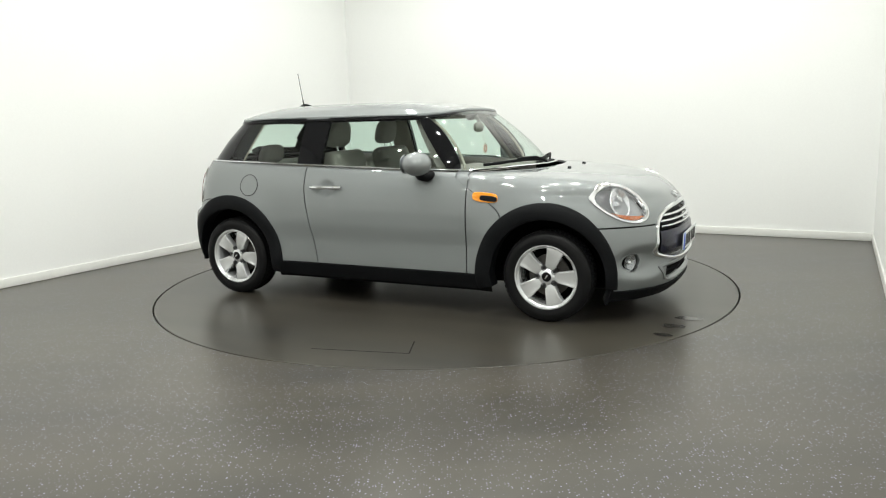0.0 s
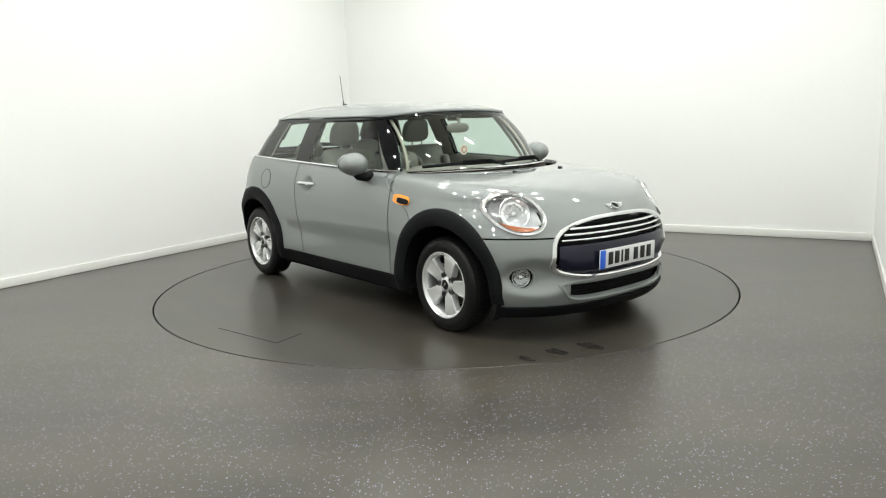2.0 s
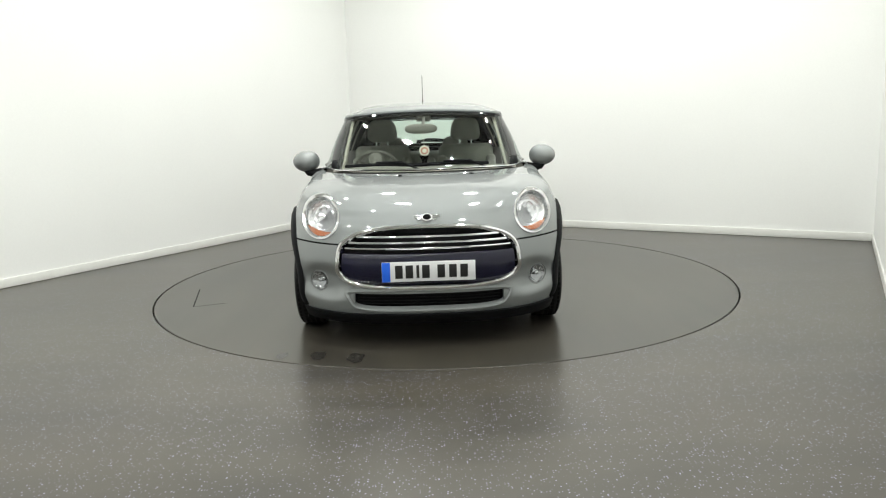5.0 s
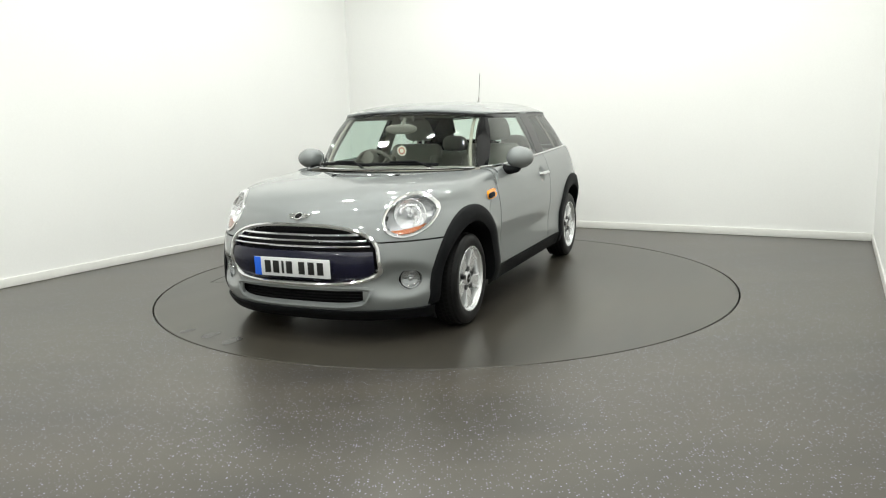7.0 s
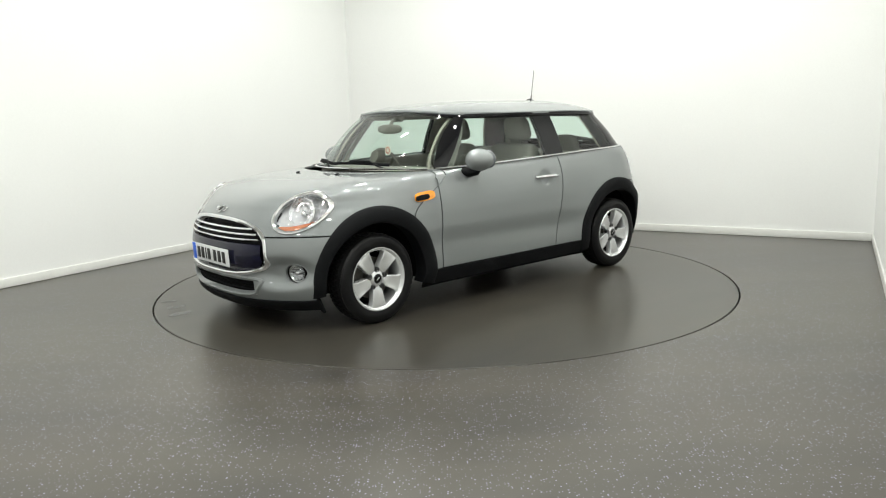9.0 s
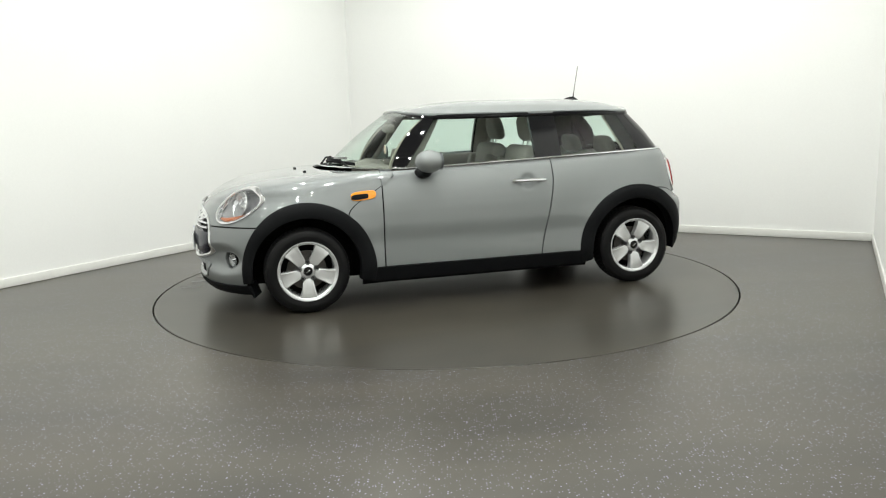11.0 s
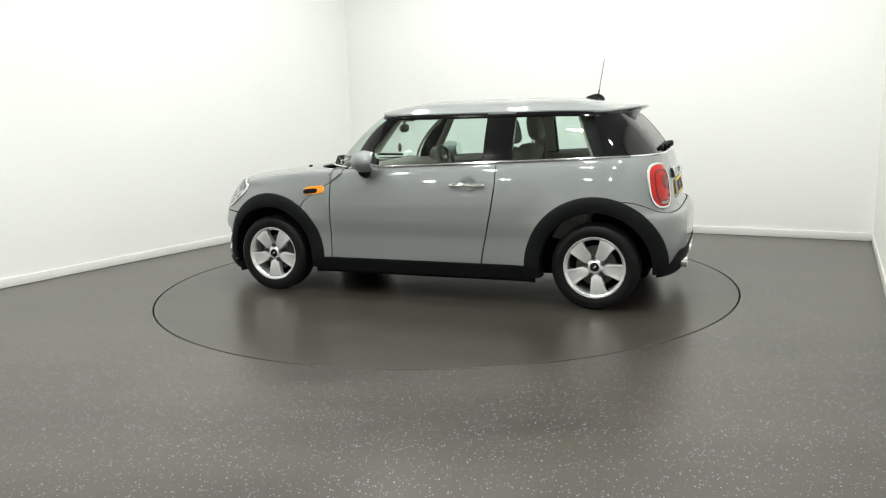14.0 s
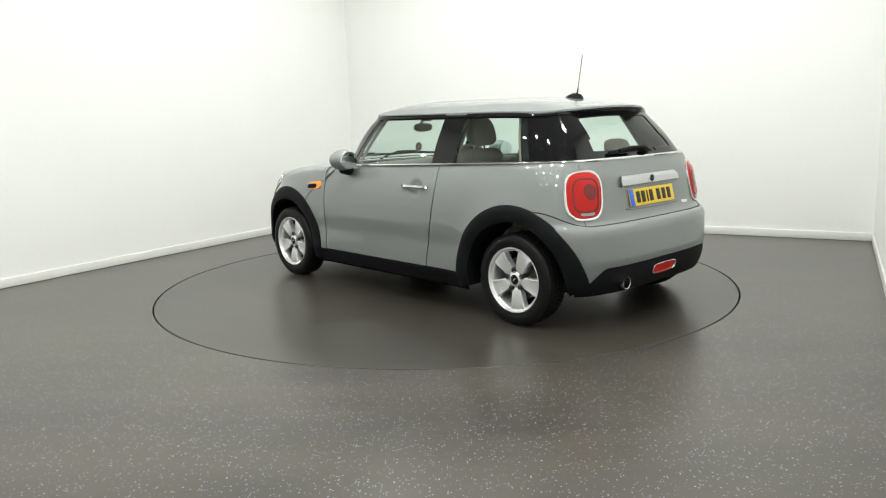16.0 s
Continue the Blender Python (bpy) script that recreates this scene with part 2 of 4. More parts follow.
def room():
    wall("wall_left", CORNER_LEFT, CORNER_BACK, "plain white painted studio wall")
    wall("wall_back", CORNER_BACK, CORNER_RIGHT, "plain white painted studio wall")
    wall("wall_right", CORNER_RIGHT, CORNER_NEAR, "plain white painted studio wall")
    wall("wall_near", CORNER_NEAR, CORNER_LEFT, "plain white painted studio wall behind the camera")
    corners = [CORNER_LEFT, CORNER_BACK, CORNER_RIGHT, CORNER_NEAR]
    mid = sum(corners, Vector()) / 4
    big = [mid + (c - mid) * 1.04 for c in corners]
    bm = bmesh.new()
    n, hole = 128, TABLE_R + 0.012
    outer, inner = [], []
    for i in range(n):
        a = i * math.tau / n
        d = Vector((math.cos(a), math.sin(a), 0))
        best = 50
        for p, q in zip(big, big[1:] + big[:1]):
            e = q - p
            den = d.x * e.y - d.y * e.x
            if abs(den) > 1e-9:
                s, u = (p.x * e.y - p.y * e.x) / den, (p.x * d.y - p.y * d.x) / den
                if s > 0 and -0.001 <= u <= 1.001:
                    best = min(best, s)
        outer.append(d * best), inner.append(d * hole)
    grid(bm, [outer, inner, [p - Vector((0, 0, 0.05)) for p in inner]], closed=True)
    bmesh.ops.recalc_face_normals(bm, faces=bm.faces)
    solo("floor", bm, M_FLOOR, "dark grey speckled vinyl floor with satin sheen", "floor", "structure")
    bm = bmesh.new()
    bmesh.ops.create_circle(bm, cap_ends=True, segments=96, radius=TABLE_R + 0.05, matrix=pose(0, 0, -0.05))
    solo("turntable_pit", bm, M_GAP, "dark shallow pit under the turntable", "pit", "structure")
    bm = bmesh.new()
    vs = [bm.verts.new((p.x, p.y, CEILING)) for p in big]
    vt = [bm.verts.new((p.x, p.y, CEILING + 0.15)) for p in big]
    bm.faces.new(vs), bm.faces.new(list(reversed(vt)))
    for i in range(4):
        bm.faces.new((vs[i], vs[(i + 1) % 4], vt[(i + 1) % 4], vt[i]))
    bmesh.ops.recalc_face_normals(bm, faces=bm.faces)
    solo("ceiling", bm, M_CEIL, "plain white ceiling with recessed light panels", "ceiling", "structure")
    rot = Matrix.Rotation(math.atan2(ROOM_X.y, ROOM_X.x), 4, "Z")
    first = None
    for u, v in LAMP_SPOTS:
        p = CORNER_BACK + ROOM_X * u + ROOM_Y * v
        m = Matrix.Translation((p.x, p.y, CEILING)) @ rot
        if first is None:
            first = tagged(new("ceiling_light"), "white rectangular ceiling light panel", "ceiling light", "ceiling lights")
            bm = bmesh.new()
            for sx, sy, cx, cy in ((0.27, 0.03, 0, 0.095), (0.27, 0.03, 0, -0.095), (0.03, 0.16, 0.12, 0), (0.03, 0.16, -0.12, 0)):
                box(bm, (sx, sy, 0.03), pose(cx, cy, -0.015), 0.003)
            part("frame", bm, M_SKIRT, first)
            part("diffuser", box(bmesh.new(), (0.21, 0.16, 0.01), pose(0, 0, -0.012)), M_SCREEN, first)
            first.matrix_basis = m
        else:
            copy_thing(first, m)


room()


def strip(bm, a, b, width, z):
    a, b = Vector((*a, z)), Vector((*b, z))
    s = (b - a).cross(Vector((0, 0, 1))).normalized() * width / 2
    bm.faces.new([bm.verts.new(p) for p in (a - s, b - s, b + s, a + s)])


def build_turntable():
    top = tagged(new("turntable"), "dark grey round vinyl-topped vehicle turntable, slowly turning", "turntable")
    bm = bmesh.new()
    lathe(bm, [(TABLE_R * k, 0.0) for k in (0.001, 0.25, 0.5, 0.75, 0.9985)] + [(TABLE_R, -0.003), (TABLE_R, -0.045)], n=160)
    part("deck", bm, M_TABLE, top)
    bm = bmesh.new()
    for a, b in HATCH:
        strip(bm, a, b, 0.009, 0.001)
    part("hatch_seam", bm, M_GAP, top, "narrow dark seam of a hatch")
    for cx, cy, rx, ry in ((1.93, -0.775, 0.075, 0.04), (1.985, -0.56, 0.085, 0.045), (1.90, -0.98, 0.06, 0.03)):
        bm = bmesh.new()
        ring = []
        for i in range(28):
            a = i * math.tau / 28
            k = 1 + 0.35 * noise.noise(Vector((cx * 9 + math.cos(a) * 1.3, cy * 9 + math.sin(a) * 1.3, 0.3)))
            ring.append(bm.verts.new((cx + rx * k * math.cos(a), cy + ry * k * math.sin(a), 0.0012)))
        bm.faces.new(ring)
        part("water_mark", bm, M_WET, top, "small dark wet patch")
    return top


HATCH = [((0.08, -1.965), (0.66, -1.845)), ((0.66, -1.845), (0.579, -1.629))]
TABLE = build_turntable()


# ---- the car: x forward from the middle of the wheelbase, y to its left, z up
HALF_BASE, HUB_Z, TYRE_R, HUB_Y = 1.2475, 0.292, 0.292, 0.742
HS = [0.14, 0.20, 0.30, 0.45, 0.58, 0.66, 0.72, 0.78, 0.83, 0.87, 0.90, 0.925, 0.945]
XF = curve(HS, [1.885, 1.945, 1.972, 1.980, 1.972, 1.945, 1.91, 1.855, 1.77, 1.665, 1.53, 1.33, 1.02])
XR = curve([0.14, 0.20, 0.30, 0.45, 0.57, 0.605, 0.63, 0.66, 0.72, 0.83, 0.945], [-1.70, -1.75, -1.785, -1.805, -1.80, -1.785, -1.738, -1.722, -1.708, -1.685, -1.64])
WID = curve(HS, [0.80, 0.815, 0.843, 0.840, 0.851, 0.850, 0.845, 0.835, 0.822, 0.808, 0.796, 0.783, 0.768])
XM = curve([0.14, 0.60, 0.70, 0.75, 0.80, 0.83, 0.866, 0.90, 0.945], [1.2, 1.2, 1.15, 1.10, 0.99, 0.93, 0.84, 0.68, 0.3])
NF = curve([0.14, 0.45, 0.60, 0.67, 0.75, 0.80, 0.866, 0.90, 0.945], [2.6, 2.6, 2.42, 2.35, 2.35, 2.65, 3.4, 3.3, 2.4])
XMR = curve([0.14, 0.945], [-1.12, -1.15])
NR = curve([0.14, 0.5, 0.72, 0.945], [3.6, 4.2, 4.2, 4.0])


def lift(x, h):
    """The belt line climbs to the rear."""
    return h + 0.034 * max(0.0, 0.6 - x) * float(smooth01((h - 0.45) / 0.495))


def flare(x, z):
    """The swelling of the body round the wheel arches."""
    out = 0.0
    for hx in (HALF_BASE, -HALF_BASE):
        d = math.hypot(x - hx, z - HUB_Z)
        out = max(out, 0.016 * math.exp(-((d - 0.42) / 0.1) ** 2))
    return out


def hull(s, h):
    """A point of the lower body: s 0 front middle, 1 and 2 the ends of the flank, 3 rear middle."""
    w, xm, xr = WID(h), XM(h), XMR(h)
    if s <= 1:
        a = s * math.pi / 2
        x, y = xm + (XF(h) - xm) * math.cos(a) ** (2 / NF(h)), w * math.sin(a) ** (2 / NF(h))
    elif s < 2:
        x, y = xm + (xr - xm) * (s - 1), w
    else:
        a = (3 - s) * math.pi / 2
        x, y = xr + (XR(h) - xr) * max(0.0, math.cos(a)) ** (2 / NR(h)), w * math.sin(a) ** (2 / NR(h))
    y *= 1 - 0.012 * ((x + 0.1) / 1.6) ** 2
    z = lift(x, h)
    if y > 0.45:
        y += flare(x, z) * min(1.0, (y - 0.45) / 0.2)
        if s > 1:
            y -= 0.024 * math.exp(-(((x + 0.368) / 0.058) ** 2 + ((z - 0.828) / 0.048) ** 2) ** 2)
    if x > 1.4 and y > 0.3:
        x -= 0.055 * math.exp(-(((y - 0.60) / 0.14) ** 2 + ((z - 0.385) / 0.085) ** 2) ** 2)
    return Vector((x, y, z))


def s_of(x, h):
    """The s at which the flank passes x."""
    xm, xr = XM(h), XMR(h)
    if x > xm:
        return math.acos(min(1.0, ((x - xm) / (XF(h) - xm)) ** (NF(h) / 2))) * 2 / math.pi
    if x >= xr:
        return 1 + (x - xm) / (xr - xm)
    return 3 - math.acos(min(1.0, ((x - xr) / (XR(h) - xr)) ** (NR(h) / 2))) * 2 / math.pi


def side_y(x, z):
    h = z
    for _ in range(3):
        h = z - (lift(x, h) - h)
    h = min(max(h, 0.14), 0.945)
    x = min(max(x, XR(h) + 0.01), XF(h) - 0.01)
    return hull(s_of(x, h), h).y


# greenhouse: g 0 at the belt, 1 under the roof edge
GXF = curve([0, 0.5, 1], [0.965, 0.72, 0.43])
GXR = curve([0, 0.5, 1], [-1.628, -1.515, -1.37])
GW = curve([0, 0.5, 1], [0.758, 0.690, 0.597])
GXM, GNF = curve([0, 1], [0.2, -0.1]), curve([0, 0.5, 1], [2.0, 3.0, 5.0])
GXMR, GNR = curve([0, 1], [-1.12, -1.02]), curve([0, 1], [4.0, 4.5])


def cabin(s, g):
    w, xm, xr = GW(g), GXM(g), GXMR(g)
    if s <= 1:
        a = s * math.pi / 2
        x, y = xm + (GXF(g) - xm) * math.cos(a) ** (2 / GNF(g)), w * math.sin(a) ** (2 / GNF(g))
    elif s < 2:
        x, y = xm + (xr - xm) * (s - 1), w
    else:
        a = (3 - s) * math.pi / 2
        x, y = xr + (GXR(g) - xr) * max(0.0, math.cos(a)) ** (2 / GNR(g)), w * math.sin(a) ** (2 / GNR(g))
    y *= 1 - 0.02 * ((x + 0.3) / 1.2) ** 2
    base = lift(x, 0.945) + 0.012 * (1 - smooth01((y - 0.3) / 0.4)) * (x > 0)
    top = 1.318 + 0.034 * (1 - (y / 0.6) ** 2) - 0.012 * smooth01((-x - 0.9) / 0.5)
    return Vector((x, y, base + (top - base) * g))


def gs_of(x, g):
    xm, xr = GXM(g), GXMR(g)
    if x > xm:
        return math.acos(min(1.0, ((x - xm) / (GXF(g) - xm)) ** (GNF(g) / 2))) * 2 / math.pi
    if x >= xr:
        return 1 + (x - xm) / (xr - xm)
    return 3 - math.acos(min(1.0, ((x - xr) / (GXR(g) - xr)) ** (GNR(g) / 2))) * 2 / math.pi


def gs_of_y(y, g, rear=False):
    v = min(1.0, y / GW(g))
    n = GNR(g) if rear else GNF(g)
    a = math.asin(v ** (n / 2)) * 2 / math.pi
    return 3 - a if rear else a


def flip(p, side):
    return Vector((p.x, p.y * side, p.z))


def skin(f, s0, s1, v0, v1, ns, nv, side, cut=None, off=0.0, depth=0.012):
    """A panel of a surface f(s, v) between two edges given as functions of v."""
    bm = bmesh.new()
    rows = []
    for j in range(nv + 1):
        row = []
        for i in range(ns + 1):
            top = v1(i / ns) if callable(v1) else v1
            v = v0 + (top - v0) * j / nv
            a, b = s0(v), s1(v)
            s = a + (b - a) * i / ns
            p = f(abs(s), v)
            sd = side if s >= 0 else -side
            if off:
                e = 0.004
                du = f(min(abs(s) + e, 2.999), v) - f(max(abs(s) - e, 0.001), v)
                lo, hi = (0, 1) if f is cabin else (0.14, 0.945)
                dv = f(abs(s), min(v + e, hi)) - f(abs(s), max(v - e, lo))
                n = dv.cross(du).normalized()
                if n.dot(Vector((p.x * 0.6, p.y, (p.z - 0.6) * 0.6))) < 0:
                    n = -n
                p = p + n * off
            row.append(flip(p, sd))
        rows.append(row)
    grid(bm, rows)
    bmesh.ops.remove_doubles(bm, verts=bm.verts, dist=0.0004)
    if cut:
        bad = [q for q in bm.faces if cut(q.calc_center_median())]
        bmesh.ops.delete(bm, geom=bad, context="FACES")
    bmesh.ops.recalc_face_normals(bm, faces=bm.faces)
    wide = sum((q.normal.dot(q.calc_center_median() - Vector((0, 0, 0.6))) * q.calc_area() for q in bm.faces))
    if wide < 0:
        bmesh.ops.reverse_faces(bm, faces=bm.faces)
    if depth:
        thicken_keep(bm, depth)
    return bm


def thicken_keep(bm, depth):
    """A lip inwards round an open panel, normals kept."""
    for v in bm.verts:
        v.normal_update()
    rim = [e for e in bm.edges if e.is_boundary]
    normal = {}
    for e in rim:
        for v in e.verts:
            normal[tuple(round(c, 5) for c in v.co)] = v.normal.copy()
    made = bmesh.ops.extrude_edge_only(bm, edges=rim)
    for g in made["geom"]:
        if isinstance(g, bmesh.types.BMVert):
            n = normal.get(tuple(round(c, 5) for c in g.co))
            if n is not None:
                g.co -= n * depth


def in_arch(p, r=0.415):
    return abs(p.y) > 0.4 and min(math.hypot(p.x - HALF_BASE, p.z - HUB_Z), math.hypot(p.x + HALF_BASE, p.z - HUB_Z)) < r


# outline of the radiator opening: half width and height limits
GRILLE_ZC, GRILLE_HZ, GRILLE_Y = 0.535, 0.172, 0.515


def grille_y(t):
    """Half width of the oval at height t from -1 to 1: squarer below than above."""
    return GRILLE_Y * max(0.0, 1 - abs(t) ** (2.9 if t > 0 else 4.5)) ** 0.36 * (1 - 0.04 * t)


def grille_loop(k, n=120):
    """The oval of the grille, once round, scaled by k."""
    out = []
    for i in range(n):
        a = (i + 0.5) * math.tau / n
        c, s = math.cos(a), math.sin(a)
        t = math.copysign(abs(s) ** (2 / (2.9 if s > 0 else 4.5)), s)
        y = math.copysign(abs(c) ** 0.72, c) * GRILLE_Y * (1 - 0.04 * t)
        out.append((y * k, GRILLE_ZC + GRILLE_HZ * t * (1 - (1 - k) * GRILLE_Y / GRILLE_HZ)))
    return out


def in_grille(p, k=0.978):
    if p.x < 1.5:
        return False
    t = (p.z - GRILLE_ZC) / (GRILLE_HZ * (1 - (1 - k) * GRILLE_Y / GRILLE_HZ))
    return abs(t) < 1 and abs(p.y) < k * grille_y(t)


LIGHT_Y, LIGHT_Z, LIGHT_RY, LIGHT_RZ = 0.622, 0.746, 0.121, 0.119
INTAKE_Z, INTAKE_Y = (0.248, 0.338), 0.43


def in_intake(p):
    return p.x > 1.5 and INTAKE_Z[0] < p.z < INTAKE_Z[1] and abs(p.y) < INTAKE_Y


def build_car():
    car = tagged(new("car"), "grey three-door hatchback with black arches, parked on turntable", "car")
    # solid inner shell behind the gaps
    for side, nm in ((1, "inner_shell"), (-1, "inner_shell")):
        part(nm, skin(hull, lambda h: 0.0, lambda h: 3.0, 0.16, 0.94, 150, 34, side, lambda p: in_arch(p, 0.40) or (p.x < -1.2 and p.z < 0.25) or in_grille(p, 1.02) or in_intake(p) or in_light(p, 0.95), -0.022, 0), M_UNDER, car)
    full = bmesh.new()
    for side in (1, -1):
        grid(full, [[flip(hull(3 * i / 240, 0.14 + 0.805 * j / 80), side) for i in range(241)] for j in range(81)])
    bmesh.ops.remove_doubles(full, verts=full.verts, dist=0.0003)
    bmesh.ops.recalc_face_normals(full, faces=full.faces)
    full.normal_update()
    tree = BVHTree.FromBMesh(full)
    full.free()
    seam = 0.603
    gap = 0.0030

    def door_f(h):
        return s_of(0.712 - 0.03 * max(0, h - 0.8), h)

    def door_r(h):
        return s_of(-0.468 - 0.105 * math.sin(math.pi * min(1, max(0, (h - 0.29) / 0.72)) * 0.55) ** 1.4 + 0.08 * max(0, h - 0.80), h)

    def bonnet_e(h):
        return s_of(0.955 - 0.33 * smooth01((h - 0.66) / 0.285) + 0.0, h)

    def tail_e(h):
        return 3 - 0.415 - 0.06 * (h - 0.62)

    ds = gap / 1.5
    # front bumper, from the lip to the bonnet seam
    part("front_bumper", skin(hull, lambda h: -s_of(1.12, h), lambda h: s_of(1.12, h), 0.19, seam, 150, 46, 1,
         lambda p: in_arch(p) or in_grille(p) or in_intake(p) or in_fog(p)), M_PAINT, car)
    part("bonnet", skin(hull, lambda h: -bonnet_e(h) + ds, lambda h: bonnet_e(h) - ds, seam + 0.009, 0.942, 170, 60, 1,
         lambda p: in_arch(p) or in_grille(p) or in_light(p)), M_PAINT, car, "grey clamshell bonnet with round headlamp openings")
    for side in (1, -1):
        part("scuttle_panel", skin(hull, lambda h: bonnet_e(h) + ds, lambda h: door_f(h) - ds, 0.62, 0.942, 18, 30, side, in_arch), M_PAINT, car)
        part("front_wing", skin(hull, lambda h: s_of(0.955, h), lambda h: door_f(h) - ds, 0.29, 0.62, 18, 26, side, in_arch), M_PAINT, car)
        door = part("door", skin(hull, lambda h: door_f(h) + ds, lambda h: door_r(h) - ds, 0.290, 0.942, 90, 76, side), M_PAINT, car, "grey painted front door, closed")
        DOORS[side] = door
        part("rear_quarter", skin(hull, lambda h: door_r(h) + ds, lambda h: tail_e(h) - ds, 0.290, 0.942, 80, 56, side,
             lambda p: in_arch(p) or (p.z < 0.64 and p.x < -1.25)), M_PAINT, car)
        part("sill", skin(hull, lambda h: s_of(0.80, h), lambda h: s_of(-0.80, h), 0.190, 0.284, 40, 8, side, None, 0.006), M_PLASTIC, car, "black plastic sill trim")
    part("tailgate", skin(hull, lambda h: tail_e(h) + ds, lambda h: 3.0, 0.612, 0.942, 30, 30, 1, None, 0, 0.0), M_PAINT, car)
    part("tailgate", skin(hull, lambda h: tail_e(h) + ds, lambda h: 3.0, 0.612, 0.942, 30, 30, -1, None, 0, 0.0), M_PAINT, car)
    for side in (1, -1):
        part("rear_bumper", skin(hull, lambda h: s_of(-1.25, h), lambda h: 3.0, 0.29, lambda f: 0.618 + 0.075 * (1 - float(smooth01((f - 0.12) / 0.5))), 80, 30, side,
             in_arch, 0.005), M_PAINT, car, "grey painted rear bumper")
        bm = bmesh.new()
        pts = []
        for i in range(61):
            f = i / 60
            h = 0.621 + 0.075 * (1 - float(smooth01((f - 0.12) / 0.5)))
            s = s_of(-1.25, h) + (3.0 - s_of(-1.25, h)) * f
            pts.append(flip(hull(s, h), side))
        tube(bm, [q for q in pts if not in_arch(q, 0.46)], 0.0045, n=6)
        part("bumper_gap", bm, M_GAP, car)
        part("rear_valance", skin(hull, lambda h: s_of(-1.3, h), lambda h: 3.0, 0.228, lambda f: 0.298 - 0.012 * math.exp(-((f - 0.42) / 0.1) ** 2) + 0.095 * float(smooth01((f - 0.5) / 0.2)), 90, 14, side, lambda p: in_arch(p, 0.40), 0.009), M_PLASTIC, car, "black plastic lower rear bumper")
        part("front_lip", skin(hull, lambda h: 0.0, lambda h: s_of(1.12, h), 0.152, lambda f: 0.213 + 0.06 * float(smooth01((f - 0.62) / 0.2)), 60, 8, side, lambda p: in_arch(p, 0.40), 0.014), M_PLASTIC, car, "black plastic front lip")

    # arch trims
    for side in (1, -1):
        for hx, a0, a1 in ((HALF_BASE, -0.16, math.pi + 0.22), (-HALF_BASE, -0.22, math.pi + 0.12)):
            bm = bmesh.new()
            rows = []
            for r, off in ((0.474, -0.004), (0.472, 0.007), (0.464, 0.013), (0.43, 0.015), (0.385, 0.014), (0.368, 0.008), (0.364, -0.03), (0.372, -0.10)):
                row = []
                for i in range(49):
                    a = a0 + (a1 - a0) * i / 48
                    rr = r - 0.36 * (r - 0.364) * max(0.0, math.cos(a)) ** 2 * (hx > 0 and r > 0.4)
                    x, z = hx + rr * math.cos(a), HUB_Z + rr * math.sin(a)
                    row.append(Vector((x, (side_y(x, max(z, 0.16)) + off) * side, z)))
                rows.append(row)
            grid(bm, rows)
            bmesh.ops.recalc_face_normals(bm, faces=bm.faces)
            part("wheel_arch_trim", bm, M_PLASTIC, car, "black plastic wheel arch trim")
            bm = bmesh.new()
            m = pose(hx, 0.46 * side, HUB_Z, 90 if side < 0 else -90)
            lathe(bm, [(0.02, 0), (0.37, 0), (0.385, 0.30)], m, 40)
            bmesh.ops.bisect_plane(bm, geom=bm.verts[:] + bm.edges[:] + bm.faces[:], plane_co=(0, 0, 0.235), plane_no=(0, 0, 1), clear_inner=True)
            part("wheel_well", bm, M_UNDER, car)
    bm = bmesh.new()
    box(bm, (1.5, 1.40, 0.07), pose(0, 0, 0.225), 0.02)
    box(bm, (3.2, 0.86, 0.10), pose(0.05, 0, 0.20), 0.03)
    part("underbody", bm, M_UNDER, car)
    return car, tree


DOORS = {}


def in_light(p, k=0.86):
    """Inside the headlamp opening."""
    return p.x > 1.3 and ((abs(p.y) - LIGHT_Y) / LIGHT_RY) ** 2 + ((p.z - LIGHT_Z) / LIGHT_RZ) ** 2 < k * k


def in_fog(p):
    return p.x > 1.5 and math.hypot(abs(p.y) - 0.642, p.z - 0.382) < 0.055


